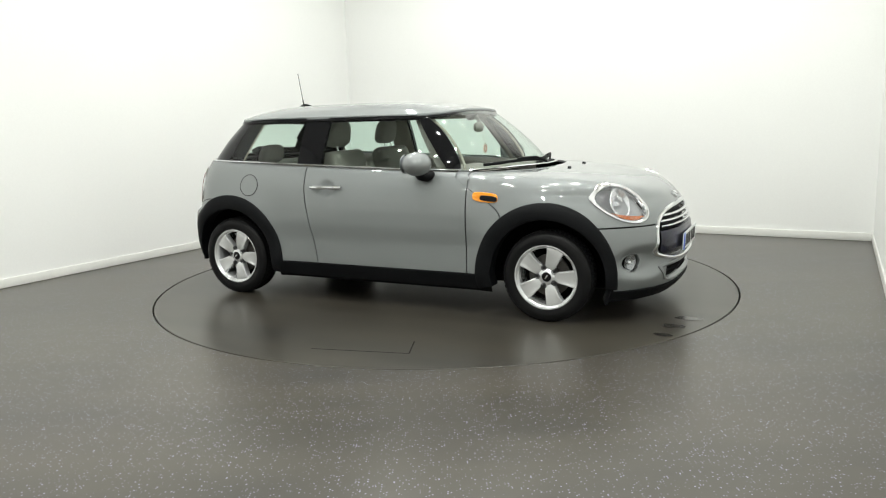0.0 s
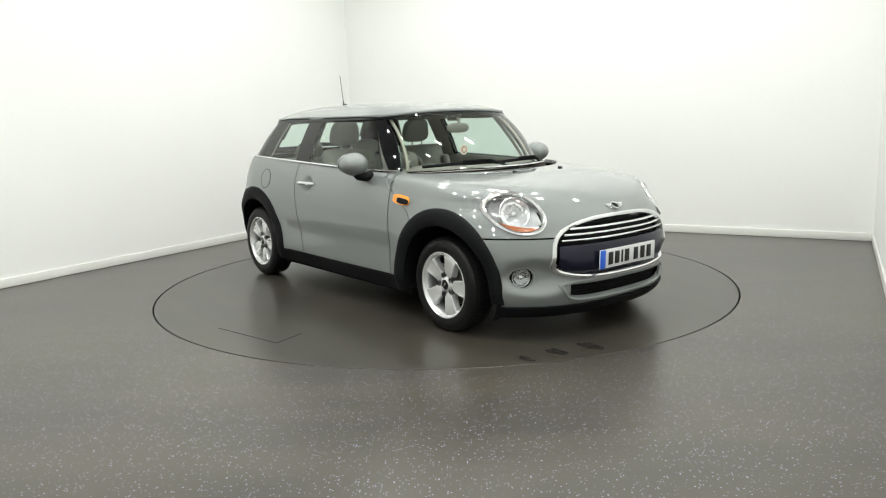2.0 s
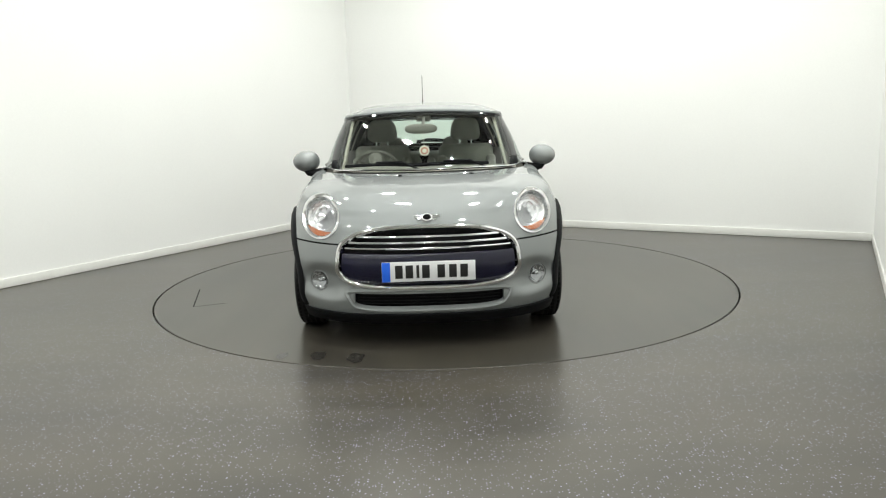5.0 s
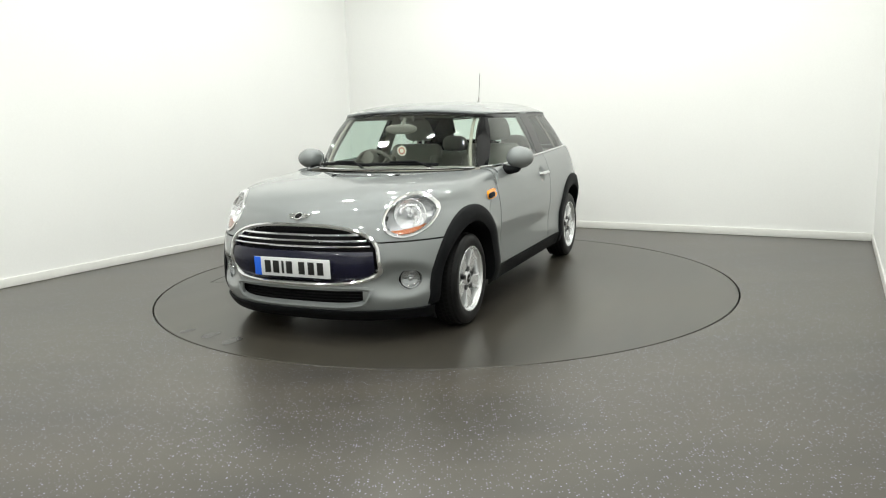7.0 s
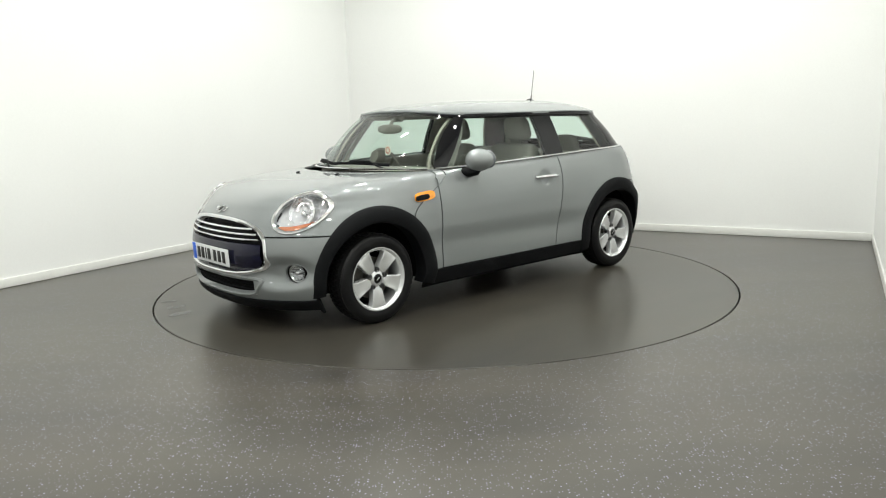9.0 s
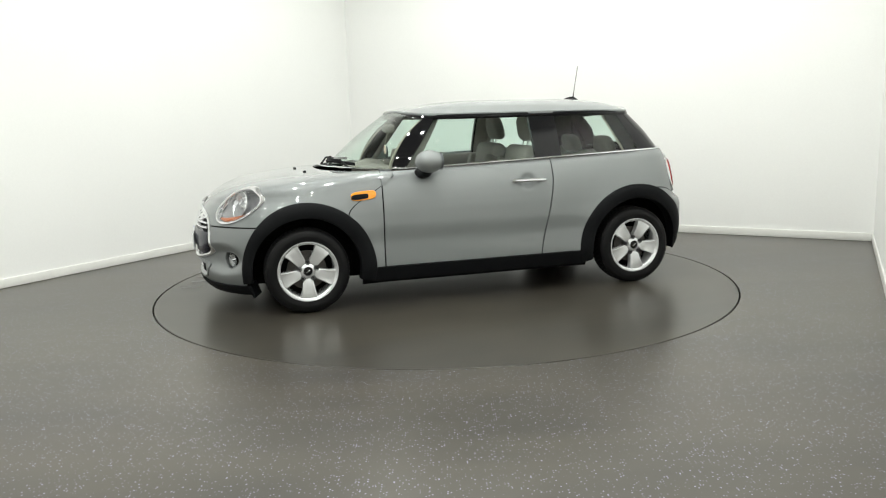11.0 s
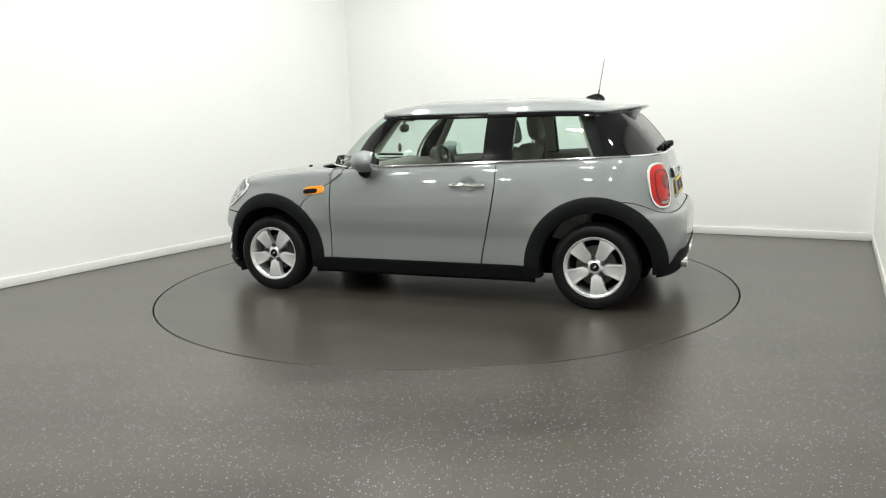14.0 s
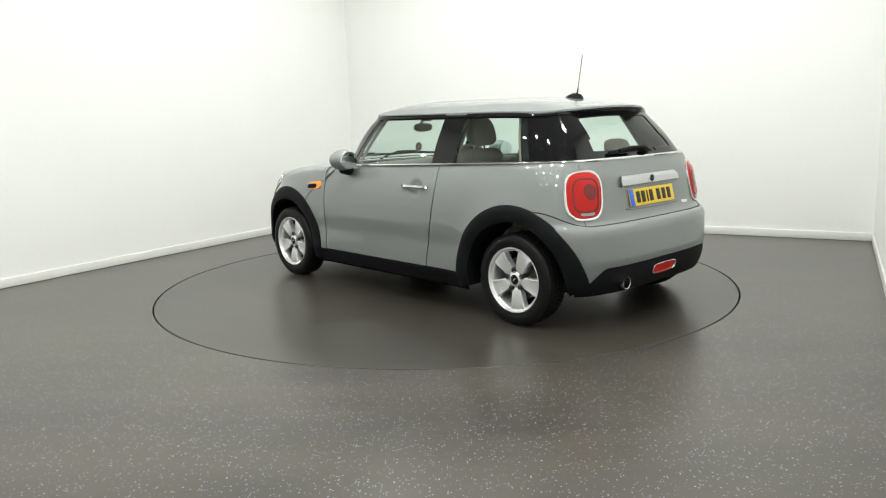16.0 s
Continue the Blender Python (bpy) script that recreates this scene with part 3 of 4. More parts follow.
def build_cabin(car):
    def xs(f):
        return lambda g: gs_of(f(g), g)

    def front_edge(g):
        return 0.520 - 0.275 * g

    def ws_edge(g):
        return gs_of_y(0.648 - 0.080 * g, g)

    ap0, ap1 = ws_edge, xs(front_edge)
    part("windscreen", skin(cabin, lambda g: -ws_edge(g), ws_edge, 0.0, 0.985, 40, 16, 1, None, 0.002, 0.0), M_GLASS, car, "clear green-tinted windscreen").visible_shadow = False
    rear_e = lambda g: gs_of_y(0.60 - 0.10 * g, g, True)
    for side in (1, -1):
        part("front_pillar", skin(cabin, ap0, ap1, 0.0, 1.0, 10, 14, side, None, 0.003, 0.03), M_GLOSSBLACK, car)
        part("door_glass", skin(cabin, ap1, xs(lambda g: -0.462), 0.0, 0.985, 20, 12, side, None, 0.0, 0.0), M_GLASS_DARK, DOORS[side], "green-tinted door window").visible_shadow = False
        part("middle_pillar", skin(cabin, xs(lambda g: -0.458), xs(lambda g: -0.665), 0.0, 0.99, 6, 12, side, None, 0.001, 0.03), M_GLOSSBLACK, car)
        part("quarter_glass", skin(cabin, xs(lambda g: -0.665), xs(lambda g: -1.325 + 0.13 * g), 0.0, 0.985, 20, 12, side, None, 0.0, 0.0), M_GLASS_DARK, car, "green-tinted rear side window").visible_shadow = False
        part("rear_pillar", skin(cabin, xs(lambda g: -1.320 + 0.13 * g), rear_e, 0.0, 1.0, 24, 12, side, None, 0.001, 0.03), M_GLOSSBLACK, car)
        bm = skin(cabin, rear_e, lambda g: 3.0, 0.0, 1.0, 16, 12, side, lambda p: abs(p.y) < 0.455 - 0.28 * (p.z - 1.0) and 1.06 < p.z < 1.285, 0.001, 0.01)
        part("rear_screen_surround", bm, M_GLOSSBLACK, car)
        # black window borders
        bm = bmesh.new()
        for (xa, xb) in ((lambda g: -0.665, lambda g: -1.325 + 0.13 * g), (lambda g: 0.52 - 0.275 * g, lambda g: -0.462)):
            for g in (0.99,):
                tube(bm, [flip(cabin(gs_of(xa(g) + (xb(g) - xa(g)) * i / 20, g), g), side) for i in range(21)], 0.012, n=6)
        part("window_seal", bm, M_PLASTIC, car)
    part("rear_screen", skin(cabin, lambda g: rear_e(g) , lambda g: 3.0, 0.05, 0.98, 24, 12, 1, None, -0.004, 0.0), M_GLASS, car).visible_shadow = False
    part("rear_screen", skin(cabin, lambda g: rear_e(g) , lambda g: 3.0, 0.05, 0.98, 24, 12, -1, None, -0.004, 0.0), M_GLASS, car).visible_shadow = False

    # roof: rings from the gutter to the crown
    edge = [cabin(3 * i / 90, 1.0) for i in range(91)]
    loop = edge + [flip(p, -1) for p in reversed(edge[1:-1])]
    c = Vector((-0.45, 0, 0))

    def roof_at(k, p, dz=0.0):
        q = c + (Vector((p.x, p.y, 0)) - c) * k
        z = p.z + 0.014 + (1.426 - p.z - 0.014) * (1 - min(1, k) ** 3.6)
        return Vector((q.x, q.y, z + dz))
    bm = bmesh.new()
    ks = [1.012, 1.018, 1.014, 1.0, 0.975, 0.93, 0.87, 0.8, 0.7, 0.6, 0.5, 0.4, 0.3, 0.2, 0.1, 0.004]
    dzs = [-0.026, -0.014, -0.003] + [0.0] * 13
    grid(bm, [[roof_at(k, p, dz) for p in loop] for k, dz in zip(ks, dzs)], closed=True)
    bmesh.ops.recalc_face_normals(bm, faces=bm.faces)
    part("roof", bm, M_PAINT, car)
    bm = bmesh.new()
    tube(bm, [roof_at(1.012, p, -0.034) for p in loop], 0.015, closed=True, n=6)
    part("roof_gutter", bm, M_GLOSSBLACK, car, "gloss black strip under the roof edge")
    bm = bmesh.new()
    grid(bm, [[roof_at(k, p, -0.05 + 0.0 * k) for p in loop] for k in (0.985, 0.95, 0.85, 0.6, 0.3, 0.004)], closed=True)
    part("headliner", bm, M_LINER, car)
    # spoiler: a tapering blade over the rear screen
    bm = bmesh.new()
    rows = []
    for dx, up in ((0.0, 0.004), (-0.05, 0.004), (-0.10, 0.000), (-0.122, -0.008), (-0.124, -0.018), (-0.10, -0.026), (-0.03, -0.034), (0.03, -0.04)):
        row = []
        for i in range(33):
            y = -0.53 + 1.06 * i / 32
            e = abs(y) / 0.53
            x0 = -1.362 + 0.19 * e ** 2.5
            k = 1.0
            z = 1.356 - 0.030 * e ** 2.2
            row.append(Vector((x0 + dx * k, y, z + up)))
        rows.append(row)
    grid(bm, rows)
    bmesh.ops.recalc_face_normals(bm, faces=bm.faces)
    part("spoiler", bm, M_PAINT, car, "grey roof spoiler")
    bm = bmesh.new()
    rows = []
    for dx, up in ((-0.112, -0.026), (-0.085, -0.040), (-0.045, -0.056), (-0.005, -0.066), (0.03, -0.06)):
        rows.append([Vector((-1.362 + 0.19 * (abs(y) / 0.52) ** 2.5 + dx, y, 1.356 - 0.030 * (abs(y) / 0.52) ** 2.2 + up)) for y in np.linspace(-0.505, 0.505, 33)])
    grid(bm, rows)
    bmesh.ops.recalc_face_normals(bm, faces=bm.faces)
    part("spoiler_underside", bm, M_GLOSSBLACK, car, "gloss black underside of the spoiler")
    # chrome waist line round the cabin
    line = [hull(s_of(0.78, 0.945), 0.945)] + [cabin(gs_of(0.6 - 2.0 * i / 40, 0.0), 0.0) + Vector((0, 0.017, 0.004)) for i in range(41)]
    line += [cabin(s, 0.0) + Vector((-0.013, 0.010, 0.003)) for s in np.linspace(gs_of(-1.42, 0), 3.0, 24)]
    bm = bmesh.new()
    tube(bm, line[1:] + [flip(p, -1) for p in reversed(line[1:-1])], 0.0095, n=6, flat=0.9)
    part("waist_strip", bm, M_CHROME, car, "thin chrome strip below the windows")
    bm = bmesh.new()
    tube(bm, [flip(cabin(s, 0.0), sd) + Vector((0.060, 0, 0.004)) for sd, ss in ((-1, np.linspace(gs_of(0.6, 0), 0.0, 20)), (1, np.linspace(0.02, gs_of(0.6, 0), 20))) for s in ss], 0.008, n=6)
    part("windscreen_strip", bm, M_CHROME, car)


M_BOLT = material("dark_bolt_steel", (0.05, 0.05, 0.052), 0.4, metal=0.6, grain=0.1)


def build_wheel():
    """A wheel with its outer face towards +y, at its hub."""
    wheel = tagged(new("wheel"))
    m = pose(0, 0, 0, -90)
    bm = bmesh.new()
    R = TYRE_R
    lathe(bm, [(0.196, -0.085), (0.215, -0.09), (0.25, -0.092), (0.272, -0.085), (0.286, -0.07), (R - 0.001, -0.05), (R, -0.02), (R, 0.02), (R - 0.001, 0.05), (0.286, 0.07),
               (0.272, 0.084), (0.266, 0.0865), (0.25, 0.091), (0.232, 0.092), (0.225, 0.089), (0.213, 0.0895), (0.205, 0.086), (0.197, 0.078)], m, 72)
    part("tyre", bm, M_RUBBER, wheel, "black rubber tyre")
    bm = bmesh.new()
    for i in range(56):
        a = i * math.tau / 56
        for y, sk in ((-0.06, 0.03), (-0.03, -0.02), (0.0, 0.02), (0.03, -0.02), (0.06, 0.03)):
            rr = R - (0.0035 if abs(y) > 0.05 else -0.0008)
            box(bm, (0.006, 0.024, 0.023), Matrix.Rotation(a + sk, 4, "Y") @ pose(rr - 0.003, y, 0, 0, 0, 0))
    part("tread", bm, M_TREAD, wheel)
    bm = bmesh.new()
    lathe(bm, [(0.198, 0.076), (0.207, 0.080), (0.2085, 0.085), (0.206, 0.0885), (0.201, 0.0885), (0.198, 0.085), (0.195, 0.076), (0.188, 0.072), (0.184, 0.066), (0.180, 0.040), (0.177, -0.05), (0.185, -0.08)], m, 72)
    part("rim", bm, M_ALLOY, wheel, "silver alloy rim")
    bm = bmesh.new()
    lathe(bm, [(0.05, -0.012), (0.135, -0.012), (0.135, 0.006), (0.075, 0.01), (0.07, 0.03), (0.02, 0.03)], m, 40)
    part("brake_disc", bm, M_DARKMETAL, wheel, "worn steel brake disc")
    bm = bmesh.new()
    lathe(bm, [(0.18, -0.06), (0.05, -0.06)], m, 40)
    part("backplate", bm, M_UNDER, wheel)
    for k in range(5):
        bm = bmesh.new()
        rows = []
        for r, w, y in ((0.040, 0.029, 0.058), (0.062, 0.034, 0.065), (0.085, 0.038, 0.070), (0.115, 0.043, 0.074), (0.145, 0.048, 0.077), (0.172, 0.054, 0.078), (0.188, 0.059, 0.076)):
            row = []
            dip = 0.005 * float(smooth01((r - 0.05) / 0.08))
            for q, dy in ((-1.0, -0.045), (-1.0, -0.006), (-0.95, -0.001), (-0.84, 0.0), (-0.72, -dip * 0.55), (-0.4, -dip), (0.4, -dip), (0.72, -dip * 0.55), (0.84, 0.0), (0.95, -0.001), (1.0, -0.006), (1.0, -0.045)):
                row.append(Vector((w * q, y + dy - 0.004 * q * q, math.sqrt(max(r * r - (w * q) ** 2 * float(smooth01((r - 0.12) / 0.06)), 1e-6)))))
            rows.append(row)
        grid(bm, rows)
        bmesh.ops.transform(bm, matrix=Matrix.Rotation(k * math.tau / 5, 4, "Y"), verts=bm.verts)
        bmesh.ops.recalc_face_normals(bm, faces=bm.faces)
        part("spoke", bm, M_ALLOY, wheel, "broad silver spoke")
    bm = bmesh.new()
    lathe(bm, [(0.057, 0.03), (0.057, 0.058), (0.050, 0.064), (0.036, 0.071), (0.032, 0.072), (0.030, 0.066)], m, 40)
    part("hub", bm, M_ALLOY, wheel)
    bm = bmesh.new()
    lathe(bm, [(0.030, 0.062), (0.029, 0.069), (0.026, 0.072), (0.001, 0.074)], m, 32)
    cap = part("centre_cap", bm, M_GLOSSBLACK, wheel, "black centre cap")
    bm = bmesh.new()
    box(bm, (0.030, 0.002, 0.006), pose(0, 0.0745, 0), 0.001)
    part("cap_badge", bm, M_CHROME, wheel)
    for k in range(5):
        a = (k + 0.5) * math.tau / 5
        bm = bmesh.new()
        mm = Matrix.Rotation(a, 4, "Y") @ pose(0, 0, 0.061, -90)
        lathe(bm, [(0.0175, 0.045), (0.0175, 0.0695), (0.0135, 0.0695), (0.0125, 0.058), (0.009, 0.058), (0.0085, 0.067), (0.001, 0.068)], mm, 12)
        part("wheel_bolt", bm, M_BOLT, wheel)
    return wheel


def put_wheels(car):
    first = build_wheel()
    for hx, side, turn in ((HALF_BASE, 1, 36), (HALF_BASE, -1, 53), (-HALF_BASE, 1, 44), (-HALF_BASE, -1, 49)):
        m = Matrix.Translation((hx, HUB_Y * side, HUB_Z)) @ pose(0, 0, 0, 0, 0, 0 if side > 0 else 180) @ Matrix.Rotation(radians(turn), 4, "Y")
        w = first if (hx > 0 and side > 0) else copy_thing(first, m)
        w.matrix_basis = m
        w.parent = car


CAR, HULL = build_car()
build_cabin(CAR)
put_wheels(CAR)


# ---- the car's fittings
def on_front(y, z, off=0.0):
    """The hull's skin met from ahead, then off metres along its normal."""
    hit, n, _, _ = HULL.ray_cast(Vector((3, y, z)), Vector((-1, 0, 0)))
    if hit is None:
        return Vector((1.5, y, z))
    return hit + (n if n.x > 0 else -n) * off


def on_rear(y, z, off=0.0):
    hit, n, _, _ = HULL.ray_cast(Vector((-3, y, z)), Vector((1, 0, 0)))
    if hit is None:
        return Vector((-1.5, y, z))
    return hit + (n if n.x < 0 else -n) * off


def on_side(x, z, side, off=0.0):
    return Vector((x, (side_y(x, z) + off) * side, z))


def on_top(x, y, off=0.0):
    hit = HULL.ray_cast(Vector((x, y, 3)), Vector((0, 0, -1)))[0]
    return Vector((x, y, (hit.z if hit else 0.9) + off))


def ring_loop(cy, cz, ry, rz, n=48, power=2.0):
    return [(cy + ry * math.copysign(abs(math.cos(a)) ** (2 / power), math.cos(a)), cz + rz * math.copysign(abs(math.sin(a)) ** (2 / power), math.sin(a)))
            for a in (i * math.tau / n for i in range(n))]


def dish(place, loop, centre, rows, n=None):
    """Rings from a loop inwards; rows of (scale, offset)."""
    bm = bmesh.new()
    grid(bm, [[place(centre[0] + (y - centre[0]) * k, centre[1] + (z - centre[1]) * k, o) for y, z in loop] for k, o in rows], closed=True)
    bmesh.ops.recalc_face_normals(bm, faces=bm.faces)
    return bm


def headlamp(side):
    lamp = new("headlight")
    lamp.parent = CAR
    c = (LIGHT_Y * side, LIGHT_Z)
    loop = ring_loop(*c, LIGHT_RY, LIGHT_RZ, 56)
    part("chrome_ring", dish(on_front, loop, c, [(1.03, -0.012), (1.03, 0.003), (1.01, 0.010), (0.95, 0.012), (0.89, 0.006), (0.86, -0.012), (0.85, -0.03)]), M_RING, lamp, "bright chrome headlamp ring")
    mid = on_front(*c)
    part("housing", dish(on_front, loop, c, [(0.90, -0.012), (0.86, -0.030), (0.7, -0.045), (0.4, -0.052), (0.01, -0.055)]), M_HOUSING, lamp)
    # round main reflector and bulb shade
    aim = Vector((0.86, 0.36 * side, 0.30)).normalized()
    m = Matrix.Translation(on_front(c[0] + 0.010 * side, c[1] + 0.016, -0.046)) @ aim.to_track_quat("Z", "Y").to_matrix().to_4x4()
    bm = bmesh.new()
    n = 40
    rows = []
    for r, z in ((0.088, 0.026), (0.095, 0.032), (0.092, 0.036), (0.086, 0.030), (0.070, 0.010), (0.058, 0.012), (0.054, 0.010), (0.045, -0.004), (0.02, -0.010), (0.002, -0.011)):
        rows.append([m @ Vector((r * math.cos(k * math.tau / n), r * math.sin(k * math.tau / n), z + (0.0016 * (k % 5 - 2) if 0.01 < r < 0.07 else 0))) for k in range(n)])
    grid(bm, rows, closed=True)
    part("reflector", bm, M_REFLECT, lamp, "faceted chrome reflector")
    bm = bmesh.new()
    lathe(bm, [(0.017, -0.02), (0.017, 0.012), (0.012, 0.02), (0.001, 0.022)], m, 20)
    part("bulb_shade", bm, M_CHROME, lamp)
    # amber segment at the foot
    bm = bmesh.new()
    rows = []
    for k, o in ((0.87, -0.010), (0.83, -0.002), (0.70, -0.004), (0.58, -0.014)):
        row = []
        for i in range(17):
            a = math.radians((-128 if side > 0 else -150) + 98 * i / 16)
            kk = k if k > 0.75 else k + 0.18 * (abs(i - 8) / 8) ** 2
            row.append(on_front(c[0] + LIGHT_RY * kk * math.cos(a), c[1] + LIGHT_RZ * kk * math.sin(a), o))
        rows.append(row)
    grid(bm, rows)
    part("turn_signal", bm, M_AMBERDIM, lamp, "amber turn signal segment")
    ob = part("lens", dish(on_front, loop, c, [(0.90, 0.006), (0.7, 0.010), (0.45, 0.012), (0.2, 0.012), (0.01, 0.012)]), M_LENS, lamp)
    ob.visible_shadow = False


M_RING = material("bright_ring", (0.82, 0.82, 0.83), 0.12, metal=0.95, grain=0.02)
M_HOUSING = material("lamp_housing", (0.34, 0.345, 0.35), 0.3, metal=0.6, grain=0.05)
M_REFLECT = material("reflector", (0.93, 0.93, 0.94), 0.22, metal=0.75, grain=0.02, scale=90)
M_FOGBOWL = material("dim_reflector", (0.42, 0.43, 0.44), 0.12, metal=0.95, grain=0.05, scale=120, bump=0.2)
M_SATIN = material("satin_silver_trim", (0.55, 0.56, 0.57), 0.3, metal=0.7, grain=0.02)
M_CAPGLASS = material("mirror_glass", (0.7, 0.72, 0.74), 0.03, metal=1.0)
M_DISC = material("cream_card", (0.75, 0.70, 0.62), 0.7, grain=0.05)
M_DISCRED = material("faded_red_print", (0.55, 0.25, 0.2), 0.7, grain=0.1)


def front_face():
    # radiator grille
    g = new("grille")
    g.parent = CAR
    c = (0.0, GRILLE_ZC)
    loop = grille_loop(1.0)

    def ring(bm, ks):
        grid(bm, [[on_front(y, z, o) for y, z in grille_loop(k)] for k, o in ks], closed=True)
        bmesh.ops.recalc_face_normals(bm, faces=bm.faces)
        return bm
    part("surround", ring(bmesh.new(), [(1.018, -0.012), (1.018, 0.004), (1.010, 0.010), (0.990, 0.011), (0.976, 0.005), (0.968, -0.01), (0.955, -0.035)]), M_CHROME, g, "polished chrome grille surround")
    bm = bmesh.new()
    rows = []
    for j in range(25):
        t = -0.97 + 1.94 * j / 24
        w = grille_y(t) * 0.97
        rows.append([on_front(w * (i / 20 - 1), GRILLE_ZC + GRILLE_HZ * 0.93 * t, -0.05) for i in range(41)])
    grid(bm, rows)
    part("mesh_panel", bm, M_MESH, g, "black mesh behind the bars")
    top, low = GRILLE_ZC + GRILLE_HZ, GRILLE_ZC - GRILLE_HZ
    bm = bmesh.new()
    rows = []
    for z, o in ((0.562, -0.035), (0.560, -0.004), (0.548, 0.004), (0.50, 0.006), (0.45, 0.004), (0.41, -0.004), (0.385, -0.02)):
        w = grille_y(max(-0.99, (z - GRILLE_ZC) / GRILLE_HZ)) * 0.945
        rows.append([on_front(w * (i / 24 - 1), z, o) for i in range(49)])
    grid(bm, rows)
    bmesh.ops.recalc_face_normals(bm, faces=bm.faces)
    part("lower_panel", bm, M_NAVY, g, "dark navy gloss panel behind the number plate")
    for z in (0.590, 0.622, 0.654):
        w = grille_y((z - GRILLE_ZC) / GRILLE_HZ) * 0.93
        bm = bmesh.new()
        tube(bm, [on_front(w * (i / 24 - 1), z, -0.004) for i in range(49)], 0.0105, n=8, flat=0.7)
        part("bar", bm, M_CHROME, g, "slim chrome grille bar")
    # lower intake
    intake = new("lower_intake")
    intake.parent = CAR
    z0, z1 = INTAKE_Z
    cz, hz = (z0 + z1) / 2, (z1 - z0) / 2

    def il(k):
        return [(y * (1 + 0.10 * (z - cz) / hz * 0 - 0.06 * (cz - z) / hz), z) for y, z in ring_loop(0, cz, INTAKE_Y + 0.015 + k, hz + 0.006 + k, 72, 5.0)]
    bm = bmesh.new()
    grid(bm, [[on_front(y, z, o) for y, z in il(k)] for k, o in ((0.020, -0.004), (0.019, 0.007), (0.008, 0.009), (0.0, 0.004), (-0.008, -0.02))], closed=True)
    bmesh.ops.recalc_face_normals(bm, faces=bm.faces)
    part("surround", bm, M_PAINT, intake, "grey painted intake frame")
    bm = bmesh.new()
    rows = [[on_front((INTAKE_Y + 0.03) * (i / 20 - 1), z0 - 0.02 + (z1 - z0 + 0.04) * j / 6, -0.04) for i in range(41)] for j in range(7)]
    grid(bm, rows)
    part("mesh_panel", bm, M_MESH, intake)
    for j in range(4):
        bm = bmesh.new()
        z = z0 + (z1 - z0) * (j + 0.7) / 4.4
        tube(bm, [on_front((INTAKE_Y - 0.02) * (i / 20 - 1), z, -0.03) for i in range(41)], 0.006, n=6, flat=0.5)
        part("slat", bm, M_MESH, intake)
    # front number plate, characters as plain bars
    plate = new("number_plate")
    plate.parent = CAR
    zc = 0.464
    px = 1.992
    part("plate", box(bmesh.new(), (0.008, 0.52, 0.112), pose(px, 0, zc, 0, 2.0, 0), 0.003), M_WHITEPLATE, plate, "white number plate")
    part("blue_band", box(bmesh.new(), (0.002, 0.046, 0.110), pose(px + 0.0048, -0.236, zc, 0, 2.0, 0), 0.0005), M_BLUE, plate)
    for i, y in enumerate((-0.165, -0.107, -0.060, -0.015, 0.070, 0.135, 0.197)):
        w = 0.016 if i == 2 else 0.042
        part("character_bar", box(bmesh.new(), (0.002, w, 0.074), pose(px + 0.005, y, zc, 0, 2.0, 0), 0.0005), M_INK, plate)
    # badge on the bonnet nose: a ring with two small wings
    badge = new("badge")
    badge.parent = CAR
    p = on_front(0, 0.750)
    m = Matrix.Translation(p + Vector((0.004, 0, 0.002))) @ Vector((0.62, 0, 0.78)).to_track_quat("Z", "Y").to_matrix().to_4x4()
    bm = bmesh.new()
    lathe(bm, [(0.029, -0.004), (0.030, 0.004), (0.026, 0.008), (0.022, 0.004)], m, 28)
    part("ring", bm, M_CHROME, badge)
    bm = bmesh.new()
    lathe(bm, [(0.023, 0.003), (0.001, 0.004)], m, 24)
    part("disc", bm, M_GLOSSBLACK, badge)
    for sd in (1, -1):
        bm = bmesh.new()
        for dz, ln in ((0.011, 0.052), (0.0, 0.045), (-0.011, 0.032)):
            q = on_front(sd * (0.022 + ln / 2), 0.750 + dz * 0.8)
            box(bm, (0.005, ln, 0.009), Matrix.Translation(q + Vector((0.003, 0, 0.002))) @ pose(0, 0, 0, 0, -40, -6 * sd), 0.001)
        part("wing", bm, M_CHROME, badge)
    # fog lamps in their recesses
    for sd in (1, -1):
        fog = new("fog_light")
        fog.parent = CAR
        c = (0.642 * sd, 0.382)
        loop = ring_loop(*c, 0.060, 0.062, 36)
        part("bezel", dish(on_front, loop, c, [(1.02, -0.006), (1.0, 0.002), (0.95, 0.003), (0.89, -0.002), (0.86, -0.025)]), M_PAINT, fog)
        mid = on_front(*c, -0.004)
        m = Matrix.Translation(mid - Vector((0.012, 0.004 * sd, 0))) @ Vector((0.88, 0.42 * sd, 0.0)).to_track_quat("Z", "Y").to_matrix().to_4x4()
        bm = bmesh.new()
        lathe(bm, [(0.056, 0.014), (0.050, 0.013), (0.044, 0.006), (0.034, 0.002), (0.015, -0.002), (0.001, -0.003)], m, 28)
        part("reflector", bm, M_FOGBOWL, fog)
        bm = bmesh.new()
        lathe(bm, [(0.050, 0.014), (0.047, 0.022), (0.036, 0.027), (0.018, 0.031), (0.001, 0.032)], m, 28)
        part("lens", bm, M_LENS, fog).visible_shadow = False
        bm = bmesh.new()
        lathe(bm, [(0.013, -0.002), (0.013, 0.010), (0.009, 0.015), (0.001, 0.016)], m, 16)
        part("bulb_shade", bm, M_CHROME, fog)
